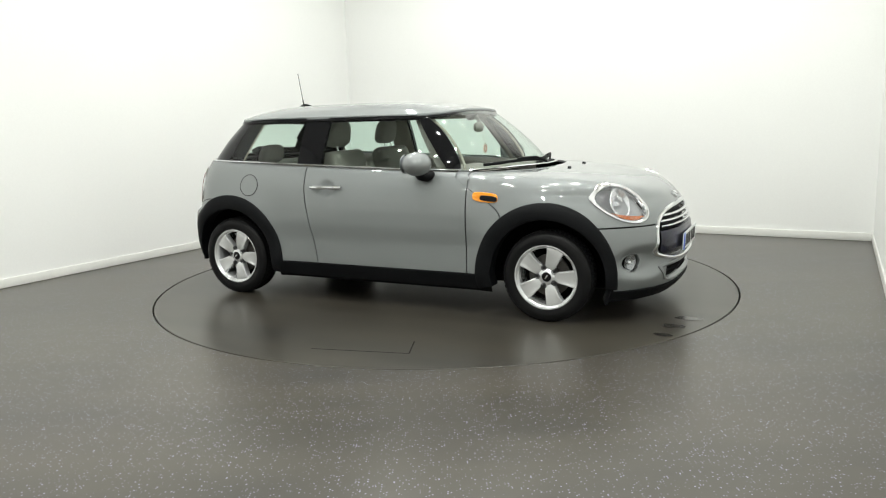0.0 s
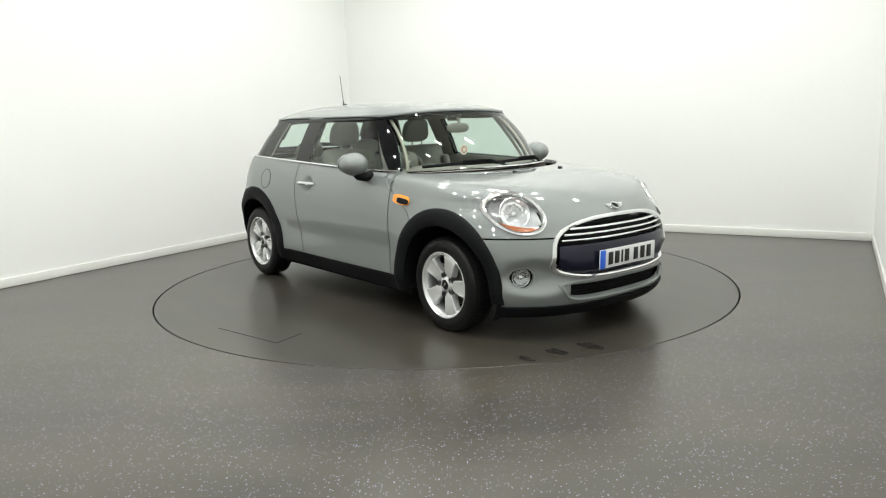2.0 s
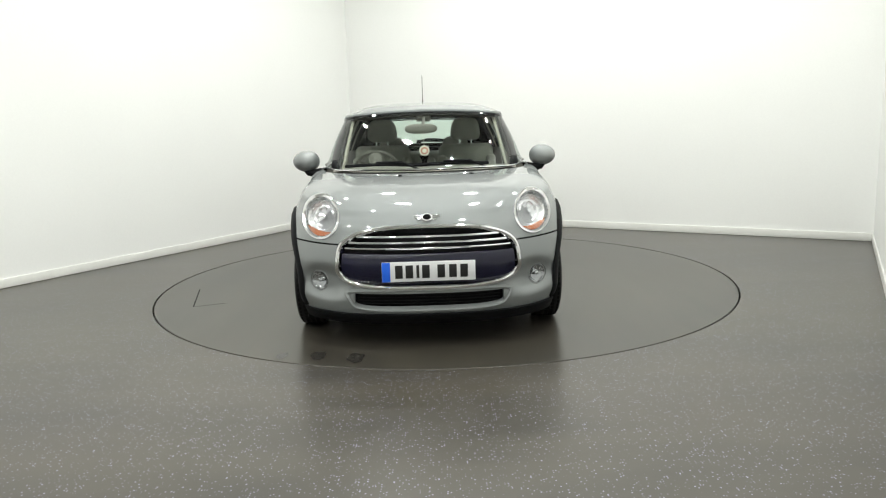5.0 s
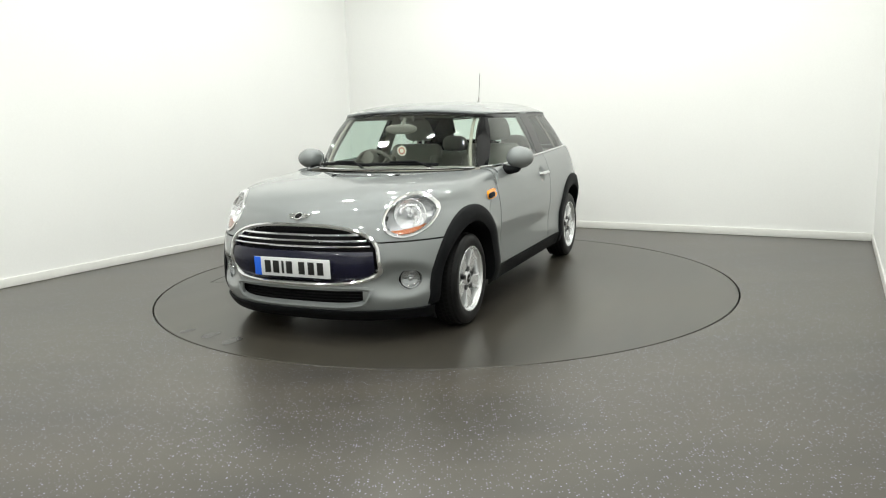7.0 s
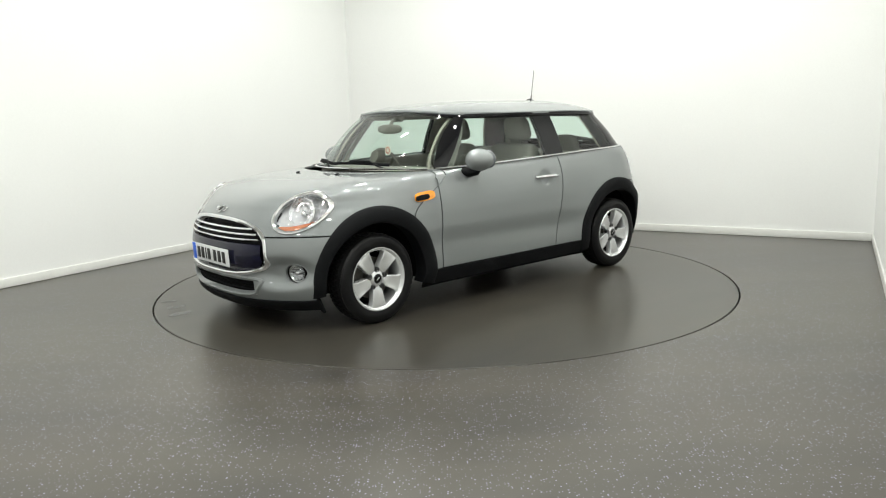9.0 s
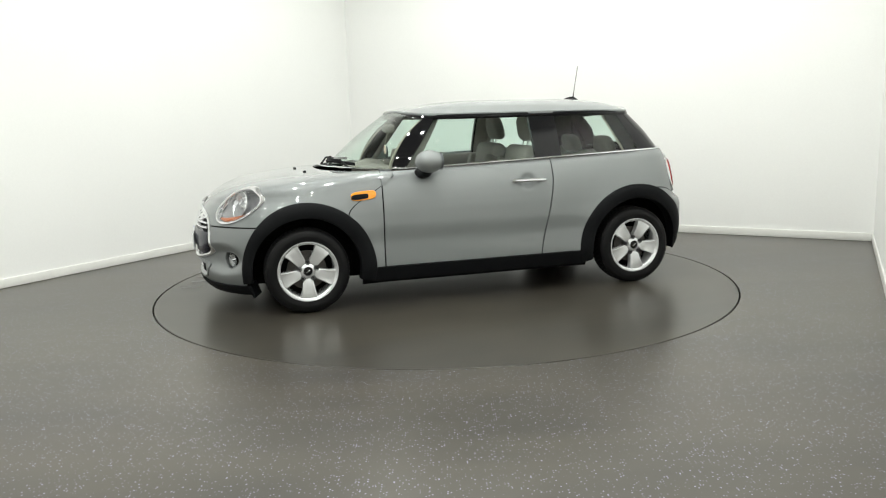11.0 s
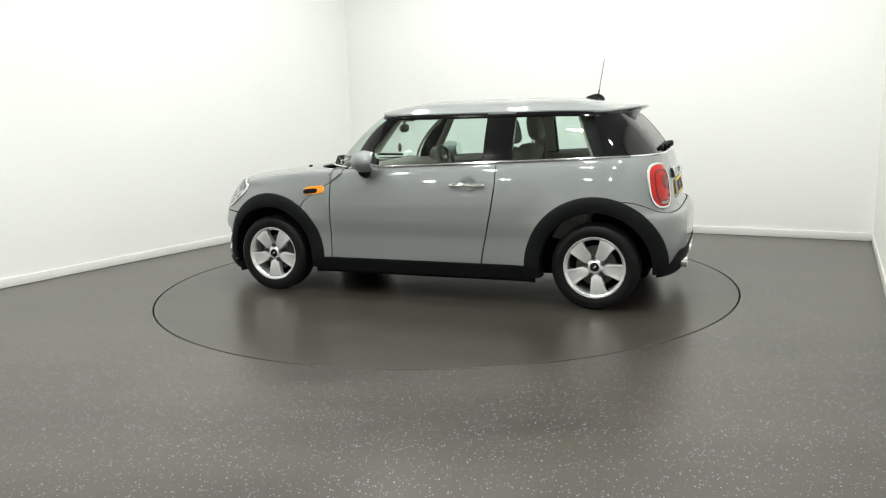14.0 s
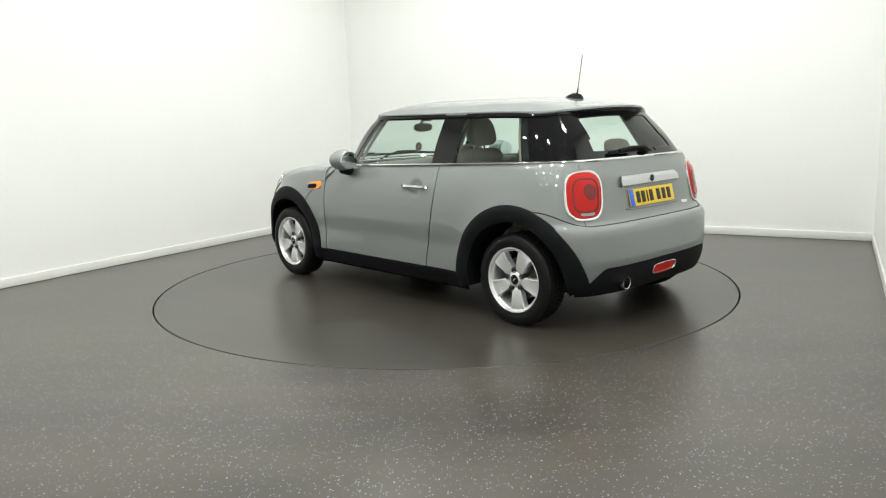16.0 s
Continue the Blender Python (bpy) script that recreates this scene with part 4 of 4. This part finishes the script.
    # washer jets
    for x, y in ((1.205, -0.165), (1.178, 0.30)):
        bm = bmesh.new()
        box(bm, (0.022, 0.028, 0.012), Matrix.Translation(on_top(x, y, 0.004)) @ pose(0, 0, 0, 0, 12, 0), 0.004)
        part("washer_jet", bm, M_PLASTIC, CAR)
    # wipers parked at the foot of the windscreen
    for ya, yb, za in ((0.44, -0.10, 0), (-0.02, -0.56, 0)):
        wiper = new("windscreen_wiper")
        wiper.parent = CAR
        pts = []
        for i in range(13):
            y = ya + (yb - ya) * i / 12
            g = 0.045 + 0.02 * math.sin(math.pi * i / 12)
            q = cabin(gs_of_y(abs(y), g), g)
            pts.append(Vector((q.x + 0.02, y, q.z + 0.012)))
        bm = bmesh.new()
        tube(bm, pts, 0.009, n=6, flat=1.3)
        part("blade", bm, M_PLASTIC, wiper, "black wiper blade")
        bm = bmesh.new()
        q = cabin(gs_of_y(abs(ya) , 0.0), 0.0)
        tube(bm, [Vector((q.x + 0.05, ya - 0.02, q.z + 0.006)), pts[3] + Vector((0.014, 0, 0.018)), pts[7] + Vector((0.004, 0, 0.014))], 0.008, n=6)
        part("arm", bm, M_PLASTIC, wiper)
    bm = bmesh.new()
    rows = []
    for dx, dz in ((0.055, -0.001), (0.03, 0.004), (0.0, 0.006), (-0.03, 0.004)):
        row = []
        for i in range(41):
            s = -0.62 + 1.24 * i / 40
            q = cabin(abs(s), 0.0)
            row.append(Vector((q.x + dx, q.y * (1 if s >= 0 else -1), q.z + dz)))
        rows.append(row)
    grid(bm, rows)
    bmesh.ops.recalc_face_normals(bm, faces=bm.faces)
    part("cowl_panel", bm, M_PLASTIC, CAR, "black plastic cowl under the windscreen")


def rear_face():
    for sd in (1, -1):
        lamp = new("tail_light")
        lamp.parent = CAR
        c = (0.628 * sd, 0.822)
        loop = [(y - (z - c[1]) * 0.12 * sd, z) for y, z in ring_loop(*c, 0.117, 0.146, 56, 3.0)]
        part("chrome_ring", dish(on_rear, loop, c, [(1.02, -0.01), (1.02, 0.004), (1.0, 0.010), (0.96, 0.012), (0.915, 0.009), (0.90, 0.003)]), M_CHROME, lamp, "chrome tail light ring")
        part("lens", dish(on_rear, loop, c, [(0.915, 0.002), (0.89, 0.009), (0.7, 0.014), (0.45, 0.017), (0.2, 0.018), (0.01, 0.018)]), M_RED, lamp, "bright red tail light lens")
        cc = (c[0] - 0.022 * sd, c[1] + 0.02)
        part("lamp_bulb", dish(on_rear, ring_loop(*cc, 0.042, 0.048, 32), cc, [(1.0, 0.012), (0.97, 0.0195), (0.6, 0.0205), (0.01, 0.0195)]), M_REDDARK, lamp)
        band = [(y - (z - c[1]) * 0.12 * sd, z) for y, z in ring_loop(*c, 0.117, 0.146, 56, 3.4)]
        part("inner_band", dish(on_rear, band, c, [(0.70, 0.010), (0.69, 0.0175), (0.63, 0.0185), (0.62, 0.012)]), M_REDDARK, lamp, "darker red inner band")
        cz = (c[0] + 0.01 * sd, c[1] - 0.105)
        part("reversing_lamp", dish(on_rear, ring_loop(*cz, 0.044, 0.013, 32, 4), cz, [(1.0, 0.004), (0.96, 0.0145), (0.5, 0.016), (0.01, 0.016)]), M_HOUSING, lamp)
    h = new("tailgate_handle")
    h.parent = CAR
    bm = bmesh.new()
    rows = []
    for z, o in ((0.846, 0.0), (0.848, 0.016), (0.856, 0.022), (0.885, 0.020), (0.905, 0.014), (0.914, 0.004), (0.915, -0.004)):
        w = 0.335 - 0.03 * max(0, (z - 0.89) / 0.025)
        rows.append([on_rear(w * (i / 16 - 1), z, o) for i in range(33)])
    grid(bm, rows)
    bmesh.ops.recalc_face_normals(bm, faces=bm.faces)
    part("bar", bm, M_SATIN, h, "brushed chrome tailgate handle")
    m = Matrix.Translation(on_rear(0, 0.880, 0.022)) @ pose(0, 0, 0, 0, -90)
    bm = bmesh.new()
    lathe(bm, [(0.021, -0.003), (0.021, 0.004), (0.017, 0.006), (0.001, 0.006)], m, 24)
    part("emblem", bm, M_GLOSSBLACK, h)
    bm = bmesh.new()
    for sd in (1, -1):
        box(bm, (0.003, 0.026, 0.010), Matrix.Translation(on_rear(0.03 * sd, 0.884, 0.024)) @ pose(0, 0, 0, 12 * sd, 0, 0), 0.001)
    part("emblem_wings", bm, M_CHROME, h)
    plate = new("number_plate")
    plate.parent = CAR
    base = on_rear(0, 0.775)
    x = base.x - 0.007
    tilt = 14
    part("plate", box(bmesh.new(), (0.007, 0.52, 0.108), pose(x, 0, 0.776, 0, tilt, 0), 0.003), M_YELLOWPLATE, plate, "yellow number plate")
    part("blue_band", box(bmesh.new(), (0.002, 0.046, 0.106), pose(x, 0, 0.776, 0, tilt, 0) @ pose(-0.0042, 0.236, 0), 0.0005), M_BLUE, plate)
    for i, y in enumerate((0.165, 0.107, 0.060, 0.015, -0.070, -0.135, -0.197)):
        w = 0.016 if i == 2 else 0.042
        part("character_bar", box(bmesh.new(), (0.002, w, 0.072), pose(x, 0, 0.776, 0, tilt, 0) @ pose(-0.0046, y, 0), 0.0005), M_INK, plate)
    bm = bmesh.new()
    tube(bm, [on_rear(0.30 - 0.6 * i / 16, 0.712 - 0.006 * math.sin(math.pi * i / 16), 0.002) for i in range(17)], 0.006, n=6)
    part("plate_recess_lip", bm, M_PAINT, CAR)
    part("model_badge", box(bmesh.new(), (0.003, 0.085, 0.02), Matrix.Translation(on_rear(-0.40, 0.70, 0.002)) @ pose(0, 0, 0, 0, 8, -4), 0.001), M_CHROME, CAR, "small chrome model badge")
    # rear fog lamp with its bright frame
    fog = new("rear_fog_light")
    fog.parent = CAR
    c = (-0.012, 0.322)
    loop = ring_loop(*c, 0.140, 0.034, 48, 4.0)
    part("frame", dish(lambda y, z, o=0: on_rear(y, z, o + 0.010), loop, c, [(1.0, -0.004), (1.0, 0.008), (0.94, 0.010), (0.90, 0.0)]), M_CHROME, fog)
    part("lens", dish(lambda y, z, o=0: on_rear(y, z, o + 0.010), loop, c, [(0.93, 0.002), (0.8, 0.004), (0.4, 0.004), (0.01, 0.004)]), M_RED, fog)
    bm = bmesh.new()
    m = pose(-1.722, 0.425, 0.290, 0, -90 - 4, 0)
    lathe(bm, [(0.030, -0.15), (0.036, 0.05), (0.0385, 0.085), (0.038, 0.09), (0.034, 0.088), (0.032, 0.02)], m, 28)
    part("exhaust_tip", bm, M_CHROME, CAR, "chrome exhaust tip")
    # rear wiper
    wiper = new("rear_wiper")
    wiper.parent = CAR
    pts = []
    for i in range(9):
        y = -0.02 + 0.36 * i / 8
        g = 0.17 - 0.05 * i / 8
        q = cabin(gs_of_y(abs(y), g, True), g)
        pts.append(Vector((q.x - 0.018, y, q.z)))
    bm = bmesh.new()
    tube(bm, pts, 0.012, n=6, flat=1.2)
    part("blade", bm, M_PLASTIC, wiper)
    bm = bmesh.new()
    tube(bm, [pts[0] + Vector((-0.045, -0.03, -0.015)), pts[0] + Vector((-0.05, 0.05, 0.008)), pts[3] + Vector((-0.02, 0, 0.012)), pts[6] + Vector((-0.012, 0, 0.004))], 0.013, n=8)
    lathe(bm, [(0.024, -0.03), (0.026, 0.02), (0.018, 0.03), (0.001, 0.031)], Matrix.Translation(pts[0] + Vector((-0.005, -0.03, -0.02))) @ pose(0, 0, 0, 0, -75, 0), 16)
    part("arm", bm, M_PLASTIC, wiper)
    q = cabin(gs_of_y(0.10, 0.86, True), 0.86)
    part("window_sticker", box(bmesh.new(), (0.002, 0.17, 0.028), pose(q.x + 0.012, -0.10, q.z, 0, 22, 0), 0.0005), M_SATIN, CAR, "plain pale sticker inside the rear screen")
    # aerial
    mast = new("roof_aerial")
    mast.parent = CAR
    bm = bmesh.new()
    rows = []
    for k, z in ((1.0, 1.388), (1.0, 1.410), (0.8, 1.424), (0.45, 1.436), (0.1, 1.441)):
        rows.append([Vector((-1.10 - 0.07 * (1 - k) * 0.5 + 0.075 * k * math.cos(a), 0.034 * k * math.sin(a), z - 0.002 + 0.004 * math.cos(a))) for a in (i * math.tau / 20 for i in range(20))])
    grid(bm, rows, closed=True)
    part("base", bm, M_GLOSSBLACK, mast, "black fin-shaped aerial base")
    bm = bmesh.new()
    tube(bm, [(-1.125, 0, 1.42), (-1.132, 0, 1.47)], 0.0055, n=8)
    tube(bm, [(-1.132, 0, 1.47), (-1.168, 0, 1.688)], 0.0027, n=6)
    part("mast", bm, M_DARKMETAL, mast, "thin dark aerial mast")


def side_fittings(side):
    # door handle with its scooped cup
    handle = new("door_handle")
    handle.parent = CAR
    c = (-0.368, 0.832)
    bm = bmesh.new()
    tube(bm, [on_side(-0.245 - 0.25 * i / 12, 0.834, side, 0.008 + (0.020 + 0.016 * math.exp(-((i - 6) / 3.2) ** 4)) * math.sin(math.pi * i / 12) ** 0.5) for i in range(13)], 0.0145, n=10, flat=1.0)
    part("grip", bm, M_CHROME, handle, "chrome door handle")
    # mirror on its stalk
    mirror = new("wing_mirror")
    mirror.parent = CAR
    bm = bmesh.new()
    bmesh.ops.create_uvsphere(bm, u_segments=28, v_segments=18, radius=1.0)
    for v in bm.verts:
        x, y, z = v.co
        flat = -0.82
        x = max(x, flat)
        v.co = Vector((0.388 + 0.100 * x, (0.884 + 0.099 * y) * side, 1.004 + 0.079 * z * (1 - 0.06 * y)))
    part("cap", bm, M_PAINT, mirror, "grey mirror cap")
    bm = bmesh.new()
    bmesh.ops.create_uvsphere(bm, u_segments=24, v_segments=12, radius=1.0)
    for v in bm.verts:
        x, y, z = v.co
        v.co = Vector((0.305 + 0.006 * x, (0.884 + 0.078 * y) * side, 1.004 + 0.066 * z))
    part("mirror_glass", bm, M_CAPGLASS, mirror)
    bm = bmesh.new()
    pts = [Vector((0.43, 0.768 * side, 0.925)), Vector((0.42, 0.815 * side, 0.915)), Vector((0.405, 0.860 * side, 0.925)), Vector((0.39, 0.88 * side, 0.96))]
    tube(bm, pts, 0.042, n=14, flat=0.75)
    part("stalk", bm, M_PLASTIC, mirror, "black mirror stalk")
    # side indicator in the scuttle panel
    ind = new("side_indicator")
    ind.parent = CAR
    c = (0.846, 0.790)
    outer = [(x, z - (x - c[0]) * 0.08) for x, z in ring_loop(*c, 0.088, 0.031, 40, 3.4)]

    def shell(ks, cc, loop):
        bm = bmesh.new()
        grid(bm, [[on_side(cc[0] + (x - cc[0]) * k, cc[1] + (z - cc[1]) * k, side, o) for x, z in loop] for k, o in ks], closed=True)
        bmesh.ops.recalc_face_normals(bm, faces=bm.faces)
        return bm
    part("lens", shell(((1.0, -0.002), (0.99, 0.006), (0.93, 0.010), (0.5, 0.011), (0.01, 0.011)), c, outer), M_AMBER, ind, "amber side indicator lens")
    ci = (0.872, 0.784)
    part("inlay", shell(((1.0, 0.008), (0.97, 0.013), (0.5, 0.014), (0.01, 0.014)), ci, [(x, z - (x - ci[0]) * 0.08) for x, z in ring_loop(*ci, 0.060, 0.018, 36, 3.6)]), M_PLASTIC, ind)
    if side < 0:
        cf = (-1.065, 0.840)
        loop = ring_loop(*cf, 0.078, 0.076, 44)
        part("fuel_flap", shell(((1.0, -0.006), (1.0, -0.0005), (0.975, -0.0005), (0.972, 0.0018), (0.5, 0.002), (0.01, 0.002)), cf, loop), M_PAINT, CAR, "round grey fuel flap")
        bm = bmesh.new()
        tube(bm, [on_side(x, z, side, 0.0) for x, z in ring_loop(*cf, 0.079, 0.077, 44)], 0.0026, closed=True, n=6)
        part("flap_gap", bm, M_GAP, CAR)
    # mud flap corner ahead of and behind the wheels
    bm = bmesh.new()
    box(bm, (0.02, 0.16, 0.10), pose(1.60, 0.66 * side, 0.17, 0, 20, -18 * side), 0.006)
    part("wheel_deflector", bm, M_PLASTIC, CAR)


def cushion(bm, size, m, bevel, seg=4):
    box(bm, size, m, bevel, seg)


def seat(x, y, rear=False):
    st = new("seat")
    st.parent = CAR
    w = 0.50 if not rear else 0.56
    bm = bmesh.new()
    cushion(bm, (0.50, w, 0.16), pose(x + 0.24, y, 0.52, 0, -6), 0.05)
    part("seat_base", bm, M_CLOTH, st)
    bm = bmesh.new()
    hgt = 0.60 if not rear else 0.46
    cushion(bm, (0.13, w * 0.94, hgt), pose(x - 0.05, y, 0.78 if not rear else 0.74, 0, -16), 0.055)
    for sd in (1, -1):
        cushion(bm, (0.15, 0.08, hgt * 0.8), pose(x - 0.0, y + sd * w * 0.42, 0.74, 0, -16), 0.035)
    part("backrest", bm, M_CLOTH, st)
    bm = bmesh.new()
    zc = 1.195 if not rear else 1.045
    bmesh.ops.create_uvsphere(bm, u_segments=20, v_segments=14, radius=1.0)
    for v in bm.verts:
        p = v.co
        q = Vector([math.copysign(abs(c) ** 0.62, c) for c in p])
        v.co = Vector((x - 0.155 + 0.055 * q.x + 0.02 * q.z, y + 0.125 * q.y * (1 - 0.12 * q.z), zc + (0.10 if not rear else 0.075) * q.z))
    part("headrest", bm, M_CLOTH, st)
    bm = bmesh.new()
    for sd in (1, -1):
        tube(bm, [(x - 0.13, y + 0.05 * sd, zc - 0.17), (x - 0.15, y + 0.05 * sd, zc - 0.05)], 0.007, n=8)
    part("headrest_post", bm, M_CHROME, st)
    return st


def interior():
    bm = bmesh.new()
    box(bm, (1.5, 1.46, 0.04), pose(0, 0, 0.32))
    box(bm, (2.6, 0.88, 0.036), pose(-0.25, 0, 0.32))
    part("cabin_floor", bm, M_CLOTH, CAR)
    for side in (1, -1):
        bm = bmesh.new()
        rows = []
        for h, o in ((0.34, -0.09), (0.60, -0.10), (0.80, -0.10), (0.90, -0.085), (0.938, -0.045)):
            rows.append([flip(hull(s_of(0.66 - 1.44 * i / 24, h), h) + Vector((0, o, 0)), side) for i in range(25)])
        grid(bm, rows)
        part("door_card", bm, M_DASH, CAR)
        bm = bmesh.new()
        grid(bm, [[flip(hull(s_of(-0.78 - 0.75 * i / 12, h), h) + Vector((0, o, 0)), side) for i in range(13)] for h, o in ((0.72, -0.16), (0.82, -0.12), (0.90, -0.085), (0.938, -0.045))])
        part("rear_side_trim", bm, M_DASH, CAR)
        # pale inner pillar trims
        for x0, x1, x2, x3, trim in ((0.44, 0.50, 0.20, 0.26, M_DASH), (-0.468, -0.655, -0.468, -0.655, M_LINER), (-1.205, -1.222, -1.075, -1.092, M_LINER), (-1.222, -1.45, -1.092, -1.33, M_PLASTIC)):
            bm = bmesh.new()
            rows = []
            for g in np.linspace(0.0, 0.97, 8):
                a, b = x0 + (x2 - x0) * g, x1 + (x3 - x1) * g
                rows.append([flip(cabin(gs_of(a + (b - a) * i / 5, g), g) - Vector((0, 0.048 + 0.012 * math.sin(math.pi * i / 5), 0)), side) for i in range(6)])
            grid(bm, rows)
            part("pillar_trim", bm, trim, CAR)
        bm = bmesh.new()
        pts = []
        for g in np.linspace(0.02, 0.96, 9):
            q = cabin(gs_of_y(0.612 - 0.078 * g, g), g)
            pts.append(flip(q + Vector((-0.045, -0.012, -0.012)), side))
        tube(bm, pts, 0.012, n=8, flat=0.7)
        part("windscreen_pillar_trim", bm, M_LINER, CAR)
        bm = bmesh.new()
        tube(bm, [Vector((-0.60, 0.615 * side, 1.25)), Vector((-0.57, 0.66 * side, 1.05)), Vector((-0.55, 0.70 * side, 0.80))], 0.014, n=6, flat=0.3)
        part("seat_belt", bm, M_LINER, CAR)
    # dashboard
    bm = bmesh.new()
    rows = []
    for dx, z in ((0.02, 0.60), (-0.02, 0.80), (0.0, 0.905), (0.08, 0.945), (0.20, 0.955), (0.34, 0.945), (0.42, 0.935)):
        rows.append([Vector((0.42 + dx - 0.22 * (abs(y) / 0.68) ** 2 * (dx / 0.42 if dx > 0 else 0), y, z + (0.025 * math.exp(-((y + 0.37) / 0.14) ** 2) if 0.02 < dx < 0.25 else 0))) for y in np.linspace(-0.66, 0.66, 33)])
    grid(bm, rows)
    bmesh.ops.recalc_face_normals(bm, faces=bm.faces)
    part("dashboard", bm, M_DASH, CAR, "dark moulded dashboard")
    # steering wheel on the car's right-hand side
    wheel = new("steering_wheel")
    wheel.parent = CAR
    m = pose(0.225, -0.37, 0.89, 0, -68, 0)
    bm = bmesh.new()
    tube(bm, [m @ Vector((0.178 * math.cos(a), 0.178 * math.sin(a), 0)) for a in (i * math.tau / 40 for i in range(40))], 0.0145, closed=True, n=10)
    part("rim", bm, M_DASH, wheel)
    bm = bmesh.new()
    lathe(bm, [(0.001, 0.03), (0.05, 0.025), (0.065, 0.0), (0.05, -0.03), (0.03, -0.2)], m, 24)
    for a in (0, 2.3, -2.3):
        tube(bm, [m @ Vector((0.05 * math.cos(a + math.pi), 0.05 * math.sin(a + math.pi), 0)), m @ Vector((0.175 * math.cos(a + math.pi), 0.175 * math.sin(a + math.pi), 0))], 0.014, n=8)
    part("hub", bm, M_DASH, wheel)
    # instrument pod behind the wheel
    bm = bmesh.new()
    lathe(bm, [(0.001, 0.0), (0.062, 0.0), (0.066, 0.02), (0.05, 0.07), (0.001, 0.08)], pose(0.30, -0.37, 0.985, 0, 75, 0), 24)
    part("instrument_pod", bm, M_DASH, CAR)
    for y in (0.36, -0.36):
        seat(-0.40, y)
    for y in (0.30, -0.30):
        seat(-1.10, y, True)
    bm = bmesh.new()
    box(bm, (0.36, 1.1, 0.02), pose(-1.42, 0, 0.955, 0, 2), 0.006)
    part("parcel_shelf", bm, M_DASH, CAR)
    # mirror, its mount and the disc hanging from it
    im = new("rear_view_mirror")
    im.parent = CAR
    bm = bmesh.new()
    bmesh.ops.create_uvsphere(bm, u_segments=24, v_segments=14, radius=1.0)
    for v in bm.verts:
        p = v.co
        q = Vector([math.copysign(abs(c) ** 0.75, c) for c in p])
        v.co = Vector((0.465 + 0.022 * q.x - 0.02 * q.y, -0.02 + 0.120 * q.y, 1.222 + 0.036 * q.z))
    part("shell", bm, M_DASH, im)
    bm = bmesh.new()
    tube(bm, [(0.475, -0.01, 1.235), (0.455, 0.0, 1.275), (0.41, 0.0, 1.31)], 0.013, n=8)
    box(bm, (0.06, 0.11, 0.05), pose(0.40, 0, 1.305, 0, -35), 0.015)
    part("mount", bm, M_DASH, im)
    hang = tagged(new("hanging_disc"), "round cream air freshener card hanging inside the windscreen", "air freshener")
    bm = bmesh.new()
    lathe(bm, [(0.001, -0.003), (0.036, -0.003), (0.038, 0.0), (0.036, 0.003), (0.001, 0.003)], pose(0.505, 0, 1.063, 0, 90, 0), 32)
    part("card", bm, M_DISC, hang, "round cream air freshener card")
    bm = bmesh.new()
    lathe(bm, [(0.016, 0.0036), (0.027, 0.0036), (0.027, -0.0036), (0.016, -0.0036)], pose(0.505, 0, 1.063, 0, 90, 0), 32)
    part("print", bm, M_DISCRED, hang)
    bm = bmesh.new()
    tube(bm, [(0.505, 0, 1.10), (0.48, -0.01, 1.19)], 0.0016, n=5)
    part("cord", bm, M_DISC, hang)
    return hang


for sd in (1, -1):
    headlamp(sd)
    side_fittings(sd)
front_face()
rear_face()
AIR_CARD = interior()


def motions():
    """The turntable turns at a steady rate and carries the car round."""
    times = [0.5 * i for i in range(33)]
    spin = [(t, Matrix.Rotation(radians(TURN0 + RATE * t), 4, "Z")) for t in times]
    walk(TABLE, spin)
    carried = [(t, m @ Matrix.Translation(CAR_OFF)) for t, m in spin]
    walk(CAR, carried)
    walk(AIR_CARD, carried)


motions()
